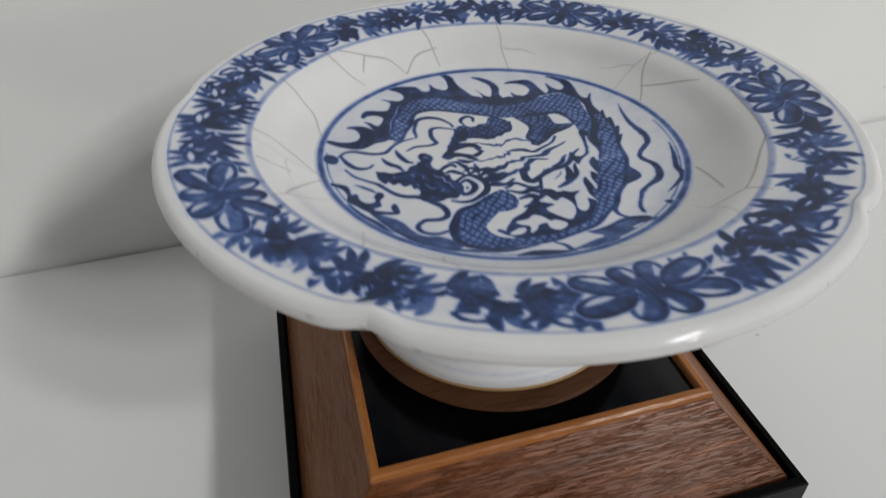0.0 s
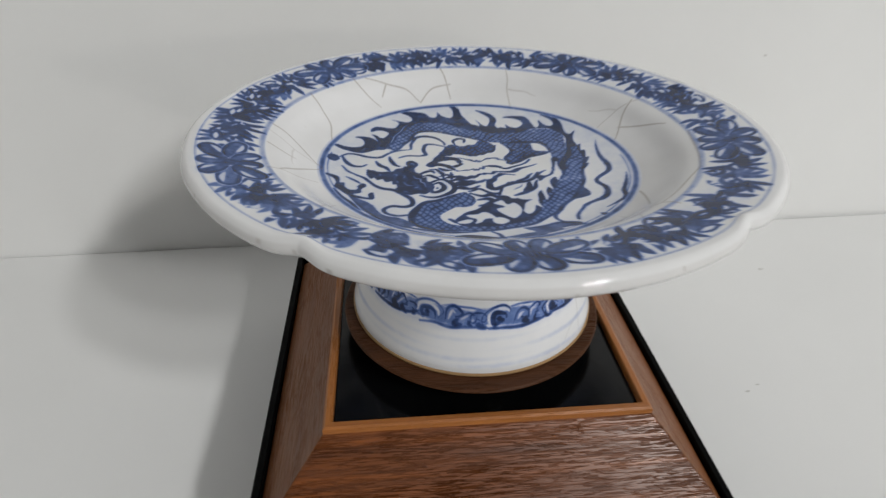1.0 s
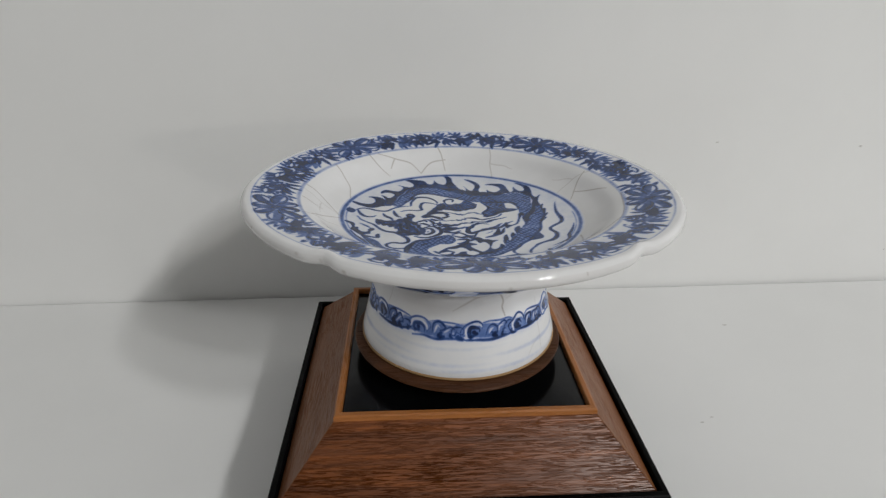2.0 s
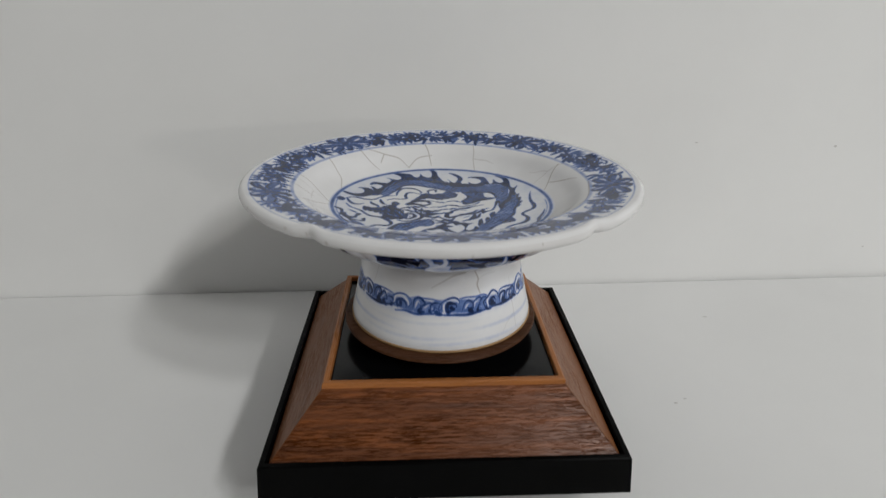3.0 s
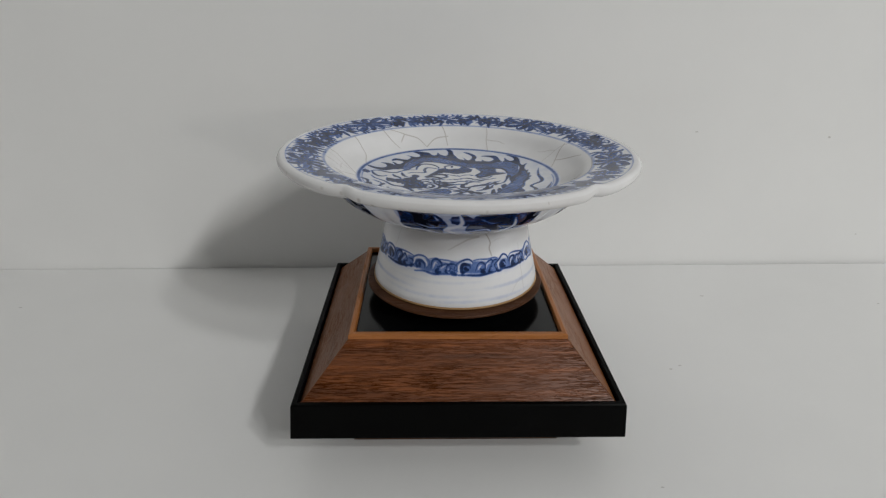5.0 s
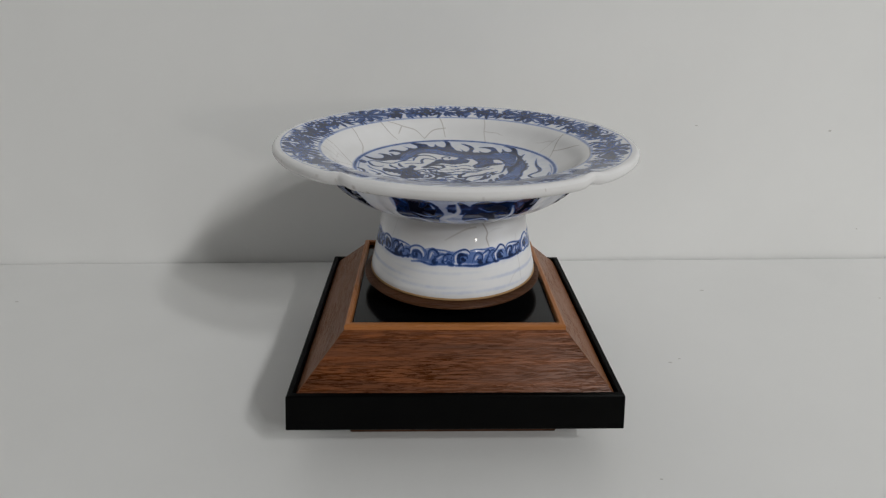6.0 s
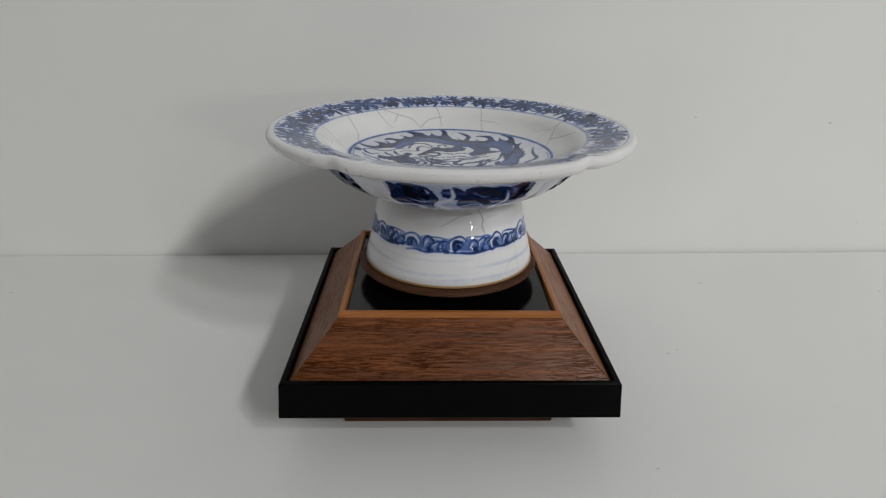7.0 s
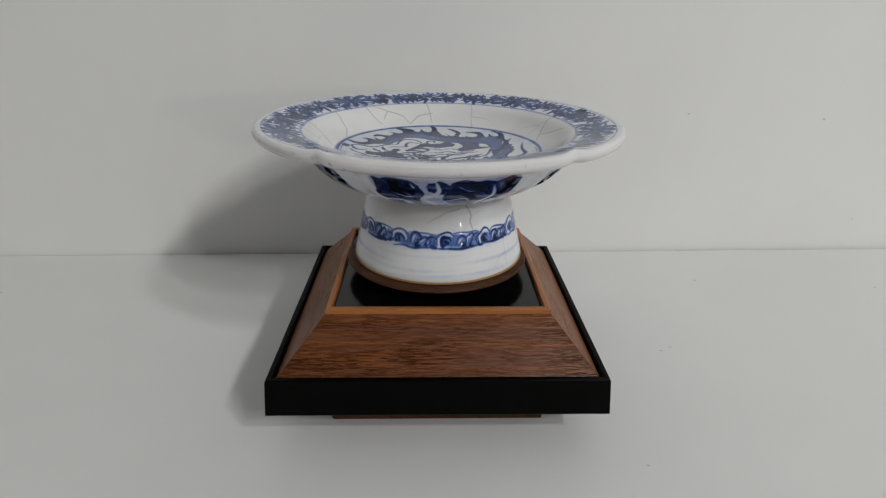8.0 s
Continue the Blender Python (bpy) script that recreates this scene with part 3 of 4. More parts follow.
    b.stroke([(-16.8, -40.4), (-12.3, -41.9), (-8.7, -42.1)], 0.45, 0.75, 0.2, taper=(0.35, 0.35))
    b.stroke([(-7.5, -41.6), (-4.8, -41.5), (-0.6, -42), (2.4, -42.3)], 0.90, 0.92, 0.2, taper=(0.35, 0.35))
    b.stroke([(0.8, -38.2), (2.4, -39.7), (3.4, -42.3), (5.7, -44), (8.9, -42.4), (13.3, -40.7)], 0.64, 0.9, 0.2, taper=(0.35, 0.35))
    b.fill([(8.9, -36.5), (12.9, -35.7), (17.6, -34.3), (22, -35), (17.9, -37), (18, -38.4), (14.8, -40.2), (10.5, -41.1), (7.6, -42), (3.3, -41.7), (7.3, -39.8), (11.2, -38.9)], 0.6)
    b.stroke([(8.7, -36.4), (12.9, -35.7), (17.6, -34.3), (22, -35), (18.1, -37.1)], 0.51, 0.88, 0.2, taper=(0.35, 0.35))
    b.stroke([(23.3, -21), (19.7, -26), (17.7, -29.6), (17.6, -32.5), (19.1, -34.3)], 0.64, 0.85, 0.2, taper=(0.35, 0.35))
    b.fill([(26.8, -13.3), (27.9, -15.4), (28, -18.4), (25.9, -20), (23.4, -21.1), (25.6, -17.1)], 0.75)
    # ribbons
    b.fill([(37.4, 15.5), (37.2, 10.1), (37.1, 4.4), (37.6, -0.3), (37.2, -4.4), (35.3, -7.4), (32.9, -10.2), (33.2, -12.4), (34.2, -15.5), (33.8, -19.2), (31.6, -21.9), (28.8, -23), (26.2, -24.8), (24.1, -27.9), (22.6, -32.9), (22.1, -32.4), (23.3, -28.1), (25.3, -24.6), (28.3, -22.1), (30.9, -20.2), (32.3, -17.7), (32.6, -15), (31.6, -12), (32, -9.3), (34.3, -6.5), (35.9, -4.1), (36.1, -0.1), (35.9, 4.7), (36.5, 9.8)], 0.8)
    b.fill([(40.4, -6.9), (39.8, -10.9), (39.1, -15.2), (37.9, -19), (37.3, -22.6), (34.5, -24.6), (30.1, -26.8), (34, -24), (36.2, -22), (37.1, -18), (38.8, -12.3)], 0.8)
    b.fill([(28, -30), (29.8, -30.9), (29.4, -32.7), (26.8, -35), (23.5, -35.9), (17.7, -36.9), (23, -35.4), (26.3, -34), (28.1, -32.1)], 0.8)
    # the dark curl under the neck, and the bare combs of fur left white in it
    b.fill([(-7.2, -31.7), (-5, -28.7), (-1.7, -26.1), (1.7, -22.1), (5, -20.1), (8.6, -21), (11.8, -19), (15.2, -20.6), (14.4, -25.6), (11.4, -31), (7.4, -33.3), (3.2, -35.2), (-2.2, -35.7), (-5.7, -35.3)], 0.9)
    b.fill([(-6.6, -33.1), (-4.5, -31.9), (-2.9, -32.6), (-4.1, -34.1), (-6.1, -34.2)], 0.06)
    b.fill([(-4.7, -29.8), (-1.7, -29.1), (-0.3, -27.8), (1.5, -28.9), (2.9, -31.2), (0.6, -31.9), (-0.8, -33.7), (-2.7, -34.3), (-1.9, -32.3), (-3.6, -31.2)], 0.06)
    b.fill([(2, -31.8), (3.7, -30.6), (5.7, -32.3), (4.1, -34.3), (2.4, -34.1)], 0.06)
    b.fill([(2.5, -23.1), (4.9, -21.7), (6.2, -23.9), (8, -23.2), (9.3, -25.7), (9.1, -28.7), (7, -31.1), (5.1, -30), (3.4, -26.8), (5.6, -25.2)], 0.06)
    b.fill([(10.4, -23.8), (12.2, -21.2), (14.1, -18.3), (14.3, -22.5), (14.6, -25.6), (13.1, -24.4), (12, -27.7), (10.7, -28.9), (9.6, -26.9)], 0.06)
    b.fill([(5.8, -14.6), (9.2, -12.5), (11.4, -11.4), (8.9, -16.4), (6.5, -18.4), (5.2, -17.5)], 0.06)
    b.fill([(8.7, -19), (12.6, -16.7), (15.2, -13.6), (18, -8.8), (20.7, -5.3), (23.1, 2.4), (23.2, -3.6), (21.8, -10.3), (20.9, -7.8), (19.3, -12.3), (19.7, -16), (18.1, -14.3), (16.9, -20.9), (16, -19.9), (16, -15.7), (13.5, -19.9), (10.5, -21.3)], 0.06)
    b.stroke([(4.7, -19.1), (5.5, -14.9), (8.4, -12.2), (12.4, -10.3), (15.7, -7.8), (18.9, -3.5)], 0.70, 0.88, 0.2, taper=(0.35, 0.35))
    b.stroke([(8.7, -19), (11.9, -17), (14.1, -14), (16, -9.9)], 0.64, 0.88, 0.2, taper=(0.35, 0.35))
    # the head: ragged and dark, with horns, tufts and a ringed eye
    b.fill([(-30.8, -6.2), (-29.5, -5), (-28.3, -5.9), (-26.8, -6.3), (-25.5, -5.8), (-23.8, -5.3), (-23.1, -3.5), (-21.3, -2.5), (-20.1, -1.5), (-20.1, 0.3), (-18.9, 1.6), (-17.2, 0.8), (-17.1, -1.3), (-18.2, -3.1), (-17.7, -5.1), (-16.1, -6.4), (-15.7, -8.7), (-14.3, -8.9), (-13.9, -11.1), (-12.9, -12.2), (-12.8, -14.8), (-14, -17.3), (-14.8, -18.5), (-16.9, -18.3), (-18.8, -18.9), (-20.9, -18.1), (-22.2, -18.3), (-22.1, -15.9), (-22.5, -13.6), (-23.5, -13.6), (-23.9, -11.7), (-25.4, -12), (-26, -10.5), (-27.5, -11.2), (-28.6, -9.8), (-29.5, -10.6), (-30.6, -8.8)], 0.86)
    b.stroke([(-30.5, -5.1), (-29.6, -6.4), (-27.8, -7.2), (-25.8, -7)], 0.9, 0.98, 0.2, taper=(0.35, 0.35))
    b.stroke([(-30.7, -7.9), (-29.2, -7.9), (-27.5, -8.9)], 0.7, 0.95, 0.2, taper=(0.35, 0.35))
    b.stroke([(-25.2, 4.1), (-24.8, 1), (-23.7, -1.2), (-22.2, -1.9)], 0.62, 0.92, 0.2, taper=(0.35, 0.35))
    b.stroke([(-29.1, 1.1), (-27.7, -1.6), (-26, -3.3), (-24.4, -5.5)], 0.62, 0.92, 0.2, taper=(0.35, 0.35))
    b.stroke([(-20.8, -2.1), (-20.3, -4.7), (-18.7, -6.4), (-16.9, -7.2)], 1.0, 1.02, 0.2, taper=(0.35, 0.35))
    b.stroke([(-22.3, -15.9), (-20.4, -15.3), (-18.3, -16.5), (-15.5, -17)], 1.0, 1.04, 0.2, taper=(0.35, 0.35))
    b.stroke([(-16.7, -8.7), (-15.9, -11.2), (-15.5, -14.3), (-14.1, -16.4)], 0.9, 1.05, 0.2, taper=(0.35, 0.35))
    b.stroke([(-23.2, -7.6), (-21.7, -10.2), (-20.9, -13.6)], 0.8, 1.02, 0.2, taper=(0.35, 0.35))
    b.stroke([(-19.1, -8.3), (-18.6, -10.7), (-19.4, -12.9)], 0.6, 1.05, 0.2, taper=(0.35, 0.35))
    b.stroke([(-18, -7.5), (-17.3, -9.3), (-16.1, -10), (-15.7, -11.9), (-14.8, -12.6), (-14.6, -14.4)], 0.3, 0.14, 0.2, True)
    b.stroke([(-23.6, -6.6), (-22.8, -7.4), (-22.7, -8.9)], 0.22, 0.25, 0.2, True)
    b.stroke([(-20.9, -7.5), (-20.2, -8.6), (-20.4, -10)], 0.24, 0.3, 0.2, True)
    b.stroke([(-20.4, -11.8), (-19.5, -13.6), (-18.2, -13.8)], 0.26, 0.28, 0.2, True)
    b.stroke([(-22.4, -11.5), (-21.8, -12.8)], 0.24, 0.2, 0.2, True)
    b.stroke([(-19.3, -0.6), (-18.4, 0), (-18, -1.1)], 0.22, 0.3, 0.2, True)
    b.stroke([(-18, -15), (-16.6, -14.8)], 0.22, 0.3, 0.2, True)
    b.stroke([(-27.1, -7.3), (-26.7, -8.7)], 0.22, 0.35, 0.2, True)
    b.stroke([(-20.6, -16.6), (-19.5, -17.4)], 0.2, 0.4, 0.2, True)
    b.stroke([(-13.4, -12.1), (-11.2, -10.3), (-8.9, -10.5), (-7.5, -12.7), (-7.3, -15.9), (-8.7, -18.5), (-11.1, -20.1), (-13.8, -20.2), (-16, -19.4)], 0.75, 0.92, 0.2, taper=(0.35, 0.35))
    b.stroke([(-11.9, -11.5), (-10, -11.9), (-9, -14), (-9.4, -16.1), (-10.9, -17.9), (-13.1, -18.6), (-14.7, -18.1)], 0.42, 0.1, 0.2, True)
    b.stroke([(-12.8, -12.7), (-11.1, -12.1), (-9.9, -13.6), (-10.1, -15.5), (-11.4, -16.9), (-13.1, -17), (-13.5, -15.1)], 0.75, 0.95, 0.2, taper=(0.35, 0.35))
    b.fill([(-12.1, -13.3), (-10.9, -13.8), (-10.9, -15.2), (-11.9, -16.1), (-12.7, -15.3)], 0.07)
    b.stroke([(-12.2, -14.7), (-11.7, -15.1)], 0.3, 0.8, 0.2, taper=(0.35, 0.35))
    b.stroke([(-16.8, -6.5), (-15.1, -4.9), (-13.5, -4.5), (-12.4, -5.7)], 0.6, 0.9, 0.2, taper=(0.35, 0.35))
    b.stroke([(-16, -8.3), (-13.8, -7.4), (-12.3, -8.1), (-11, -9.6)], 0.6, 0.92, 0.2, taper=(0.35, 0.35))
    b.stroke([(-13.8, -3.4), (-11.9, -3.8), (-10.6, -5.3), (-9.9, -7.9), (-9.5, -9.6)], 0.5, 0.88, 0.2, taper=(0.35, 0.35))
    b.stroke([(-11, -7.9), (-8.9, -6.9), (-7.7, -7.9)], 0.55, 0.9, 0.2, taper=(0.35, 0.35))
    b.stroke([(-9.1, -9.3), (-7.2, -8.2), (-5.6, -8.3), (-3.9, -8.4), (-1.3, -8.4)], 0.75, 0.95, 0.2, taper=(0.35, 0.35))
    b.stroke([(-7.9, -10.5), (-5.9, -9.9), (-3.6, -10.6), (-1, -10.5)], 0.75, 0.95, 0.2, taper=(0.35, 0.35))
    b.stroke([(-7.3, -12), (-5.2, -11.5), (-3, -12.2), (-0.3, -11.8)], 0.8, 0.95, 0.2, taper=(0.35, 0.35))
    b.stroke([(-7.5, -15.2), (-5.2, -14.3), (-3.1, -14.7)], 0.7, 0.92, 0.2, taper=(0.35, 0.35))
    b.stroke([(-7.4, -13.4), (-5.1, -12.9), (-3.5, -13.3)], 0.5, 0.9, 0.2, taper=(0.35, 0.35))
    b.stroke([(-7.9, -5.1), (-7.3, -7.2), (-7.5, -9.6)], 0.45, 0.85, 0.2, taper=(0.35, 0.35))
    b.stroke([(-11.1, -2.7), (-9.9, -3.7), (-7.5, -3.9)], 0.5, 0.85, 0.2, taper=(0.35, 0.35))
    b.d[ring > 42.9] = 0.08
    b.d = np.maximum(b.d, 0.58 * np.clip(1.25 - np.abs(ring - 43.7) / 0.85, 0, 1))
    b.d = np.maximum(b.d, 0.42 * np.clip(1.2 - np.abs(ring - 42.2) / 0.3, 0, 1) * (b.y < 4))


FLOWERS = ((-155.9, 66.2), (-85.4, 65.4), (-9.5, 65.6), (57.9, 66.2), (135.4, 66.4))


def rim_band(b, angle, radius):
    """Five eight-petalled flowers with sprays of feathered leaves between them, bounded by two thin lines."""
    r = b.rnd
    ends = [at for at, _ in FLOWERS] + [FLOWERS[0][0] + 360]
    for k in range(5):
        lo, hi = ends[k] + 7.4, ends[k + 1] - 7.4
        half = radians(hi - lo) / 2 * 65.6
        b.x = ((angle - radians((lo + hi) / 2) + math.pi) % math.tau - math.pi) * 65.6
        b.y = radius - 65.6
        # the winding stem, and fans of leaves that grow from it to both edges
        stem = lambda s: 1.7 * math.sin(s * 0.42 + k) + 0.8 * math.sin(s * 0.9)
        b.stroke([(s, stem(s)) for s in np.linspace(-half - 2, half + 2, 22)], 0.7, 0.86, 0.25, taper=(0.7, 0.7))
        count = round(half * 2 / 5.6)
        for i in range(count):
            at = -half + (i + 0.5) * 2 * half / count
            for up in (1, -1):
                s = at + r.uniform(-1.1, 1.1) + up * 1.4
                lean = r.choice((-1, 1, 1)) * r.uniform(0.35, 0.95)
                b.fan(s, stem(s) * 0.55 + up * r.uniform(0.6, 1.4), up * (math.pi / 2 - lean), r.uniform(6.0, 7.3), r.uniform(0.55, 0.9), r.choice((3, 4, 4)), r.uniform(0.62, 0.94))
            # an open leaf with a bare middle now and then, and slips of bare ground between the leaves
            if r.random() < 0.4:
                s, y, a = at + r.uniform(-2, 2), r.choice((-1, 1)) * r.uniform(3.2, 4.6), r.uniform(-0.5, 0.5)
                tip = (s + 4.6 * math.cos(a), y + 4.6 * math.sin(a))
                b.stroke([(s, y), tip], 1.45, 0.84, 0.22, True, taper=(0.4, 0.3))
                b.stroke([(s + 0.6, y), (s + 4.0 * math.cos(a), y + 4.0 * math.sin(a))], 0.75, 0.09, 0.22, True, taper=(0.4, 0.3))
            for _ in range(2):
                s, y, a = at + r.uniform(-3, 3), r.uniform(-4.5, 4.5), r.uniform(0, 3.1)
                b.stroke([(s, y), (s + 1.0 * math.cos(a), y + 1.0 * math.sin(a)), (s + 2.0 * math.cos(a + 0.5), y + 2.0 * math.sin(a + 0.5))], r.uniform(0.3, 0.6), 0.1, 0.26, True, taper=(0.5, 0.2))
    for at, mean in FLOWERS:
        b.x = ((angle - radians(at) + math.pi) % math.tau - math.pi) * mean
        b.y = radius - mean
        spin = r.uniform(0, 0.5)
        for i in range(8):
            a = math.tau * i / 8 + spin
            side = abs(math.cos(a))
            b.petal(1.6 * math.cos(a), 0, a, 6.9 + 5.6 * side ** 1.5, 2.45 + 0.35 * side, r.uniform(0.72, 0.9))
        b.stroke([(-1.6, 0), (1.6, 0)], 1.5, 0.84)
        for i in range(5):
            b.stroke([(-2.2 + i * 1.0, -1.2), (-1.8 + i * 1.0, 1.2)], 0.16, 0.42, 0.12, True)
    for at, w, d in ((73.5, 0.6, 0.30), (58.0, 0.9, 0.26)):
        b.d = np.maximum(b.d, d * np.clip(1.3 - np.abs(radius - at) / w, 0, 1))
    b.d = np.maximum(b.d * ((radius < 73.6) & (radius > 57.4)), 0.07 * np.clip(1.6 - np.abs(radius - 65.6) / 6.0, 0, 1))


def crackle_lines(b):
    """Branching age cracks across the sloping wall of the dish, on unrolled (arc, radius) millimetres."""
    b.stroke([(118.3, 58.3), (117.9, 53.7), (115.3, 47.2)], 0.19, 0.64, 0.26, taper=(1, 0.7))
    b.stroke([(114.4, 57.2), (108.9, 53.8), (102.6, 51.3), (100.1, 47.5), (99.3, 46.1)], 0.19, 0.64, 0.26, taper=(1, 0.7))
    b.stroke([(99, 46.4), (93.5, 50.7), (86.7, 51.8)], 0.19, 0.64, 0.26, taper=(1, 0.7))
    b.stroke([(89.2, 57.3), (88, 52.6), (87.3, 46.7)], 0.19, 0.64, 0.26, taper=(1, 0.7))
    b.stroke([(135.2, 57.8), (137, 52.6), (139.5, 48.2), (146.5, 44.6)], 0.19, 0.64, 0.26, taper=(1, 0.7))
    b.stroke([(158.1, 57.2), (160.1, 50.4), (167.7, 43.9)], 0.19, 0.64, 0.26, taper=(1, 0.7))
    b.stroke([(183, 55.2), (175.5, 49.8), (169, 43.6)], 0.19, 0.64, 0.26, taper=(1, 0.7))
    b.stroke([(168.9, 56.8), (169.9, 54), (169.3, 50.3)], 0.19, 0.64, 0.26, taper=(1, 0.7))
    b.stroke([(108.9, 53.8), (112.4, 50.4)], 0.19, 0.64, 0.26, taper=(1, 0.7))
    b.stroke([(24.7, 56.6), (22.4, 51.4), (15.7, 45.1)], 0.19, 0.64, 0.26, taper=(1, 0.7))
    b.stroke([(19.9, 48.4), (12.3, 52.4), (7.3, 55.3)], 0.19, 0.64, 0.26, taper=(1, 0.7))
    b.stroke([(319.5, 57.8), (312.8, 57.3), (298.6, 57.6)], 0.19, 0.64, 0.26, taper=(1, 0.7))
    b.stroke([(298.6, 57.6), (291.8, 55.9), (279.4, 55.1)], 0.19, 0.64, 0.26, taper=(1, 0.7))
    b.stroke([(279.4, 55.1), (274.5, 50.9)], 0.19, 0.64, 0.26, taper=(1, 0.7))
    b.stroke([(296.4, 45.3), (283, 51.1)], 0.19, 0.64, 0.26, taper=(1, 0.7))
    b.stroke([(279.4, 55.1), (278.8, 59.5)], 0.19, 0.64, 0.26, taper=(1, 0.7))
    r = random.Random(11)
    for a in (72, 28, 190, 208, 228, 246, 284, 300):
        s, y = radians(a + r.uniform(-3, 3)) * 51, r.choice((58.0, 58.0, 58.0, 44.4))
        down = -1 if y > 50 else 1
        line, drift = [(s, y)], r.choice((-1, 1)) * r.uniform(0.3, 2.4)
        for _ in range(r.randint(5, 8)):
            drift = drift * 0.95 + r.uniform(-0.4, 0.4)
            s, y = s + drift, y + down * r.uniform(1.7, 2.6)
            if 43.6 < y < 58.4:
                line.append((s, y))
        b.stroke(line, r.uniform(0.14, 0.22), r.uniform(0.3, 0.6), 0.26, taper=(1, 0.7))
        if r.random() < 0.7:
            fork, way, lift = [line[len(line) // 2]], r.choice((-1, 1)), r.choice((-1, 1)) * r.uniform(0.5, 1.5)
            for _ in range(r.randint(5, 10)):
                lift = lift * 0.9 + r.uniform(-0.35, 0.35)
                fork.append((fork[-1][0] + way * r.uniform(1.4, 2.6), min(58.0, max(44.0, fork[-1][1] + lift))))
            b.stroke(fork, r.uniform(0.12, 0.18), r.uniform(0.25, 0.45), 0.24, taper=(1, 0.5))


# ---- the dish ----
def revolve(name, rings, n, lobes, paints, material, parent, label=""):
    """A fine surface of revolution from (radius, height, lobe share) rings in metres; paints are attributes, one value a vertex."""
    ang = np.arange(n) * math.tau / n
    rad, hgt, share = (np.array(c)[:, None] for c in zip(*rings))
    narrow, off = ridge(ang, radians(3.2))
    broad = np.abs(off) / (math.pi / 5)
    dent = narrow * 0.0012 + 0.0010 * (1 - broad ** 0.8) ** 2
    rr = rad - (share * dent[None, :] if lobes else 0 * dent[None, :])
    zz = hgt + (np.abs(share) * (0.0006 * narrow)[None, :] if lobes else 0) + 0 * rr
    co = np.stack([rr * np.cos(ang), rr * np.sin(ang), zz], -1).reshape(-1, 3)
    k = len(rings)
    i, j = np.meshgrid(np.arange(k - 1), np.arange(n), indexing="ij")
    quads = np.stack([i * n + j, (i + 1) * n + j, (i + 1) * n + (j + 1) % n, i * n + (j + 1) % n], -1).reshape(-1, 4)
    data = bpy.data.meshes.new(name)
    data.vertices.add(len(co))
    data.vertices.foreach_set("co", co.astype(np.float32).ravel())
    data.loops.add(quads.size)
    data.loops.foreach_set("vertex_index", quads.astype(np.int32).ravel())
    data.polygons.add(len(quads))
    data.polygons.foreach_set("loop_start", np.arange(len(quads), dtype=np.int32) * 4)
    for key, values in paints.items():
        data.attributes.new(key, "FLOAT", "POINT").data.foreach_set("value", values.astype(np.float32).ravel())
    data.update(calc_edges=True)
    data.validate()
    data.shade_smooth()
    data.materials.append(material)
    ob = new(name, data)
    ob.parent = parent
    return tagged(ob, label)


def smooth_profile(points, step):
    """Resamples a spline through (radius, height) points to about even steps, in metres."""
    p = [Vector(q) for q in points]
    ext = [p[0] * 2 - p[1], *p, p[-1] * 2 - p[-2]]
    out = []
    for a, b, c, e in zip(ext, ext[1:], ext[2:], ext[3:]):
        m = max(1, round((c - b).length / step))
        for i in range(m):
            s = i / m
            out.append(tuple((2 * b + (c - a) * s + (2 * a - 5 * b + 4 * c - e) * s * s + (3 * b - a - 3 * c + e) * s ** 3) * 0.5))
    return out + [tuple(p[-1])]


dish = tagged(new("stem_dish"), "blue and white porcelain stem dish with lobed rim and crackled glaze", "dish")
DISH_TURN = -4.5
N = 1800
angle = np.arange(N) * math.tau / N

inside = smooth_profile([(0.0001, 0.1054), (0.020, 0.1056), (0.036, 0.1062), (0.0450, 0.1078)], 0.00019)
inside += smooth_profile([(0.0450, 0.1078), (0.0502, 0.1110), (0.0545, 0.1147), (0.0578, 0.1166)], 0.00021)[1:]
inside += smooth_profile([(0.0578, 0.1166), (0.065, 0.1182), (0.0738, 0.1198)], 0.00018)[1:]
inside += smooth_profile([(0.0738, 0.1198), (0.0756, 0.1198), (0.0768, 0.1186), (0.0769, 0.1172), (0.0759, 0.1158), (0.0742, 0.1150)], 0.0005)[1:]
outside = smooth_profile([(0.0742, 0.1150), (0.067, 0.1130), (0.0615, 0.1110), (0.0580, 0.1084), (0.0550, 0.1050), (0.0508, 0.1008), (0.0455, 0.0970), (0.0395, 0.0940), (0.0340, 0.0920), (0.0305, 0.0911), (0.0288, 0.0907), (0.0280, 0.0902)], 0.00035)[1:]
rings = [(r, z, min(1.0, max(0.0, (r - 0.069) / 0.006)) ** 1.5) for r, z in inside] + [(r, z, 0.35 + 0.65 * max(0.0, (r - 0.05) / 0.0242)) for r, z in outside]
R_mm = np.array([r for r, _, _ in rings])[:, None] * 1000 + 0 * angle
A_all = angle[None, :] + 0 * R_mm
cobalt, crackle_tint = np.zeros_like(R_mm), np.zeros_like(R_mm)
n_in = len(inside)
rows_of = lambda lo, hi: [i for i in range(n_in) if lo <= rings[i][0] * 1000 < hi]


def bled(d, rows, cols):
    """Pigment softened into the glaze, with a faint blue halo."""
    def spread(v, m, n):
        v = sum(np.roll(v, i, 1) for i in range(-n, n + 1)) / (2 * n + 1)
        p = np.pad(v, ((m, m), (0, 0)), mode="edge")
        return sum(p[i:i + len(v)] for i in range(2 * m + 1)) / (2 * m + 1)
    return np.maximum(0.5 * d + 0.5 * spread(d, rows, cols), 0.2 * spread(spread(d, 3 * rows, 3 * cols), 2 * rows, 2 * cols))


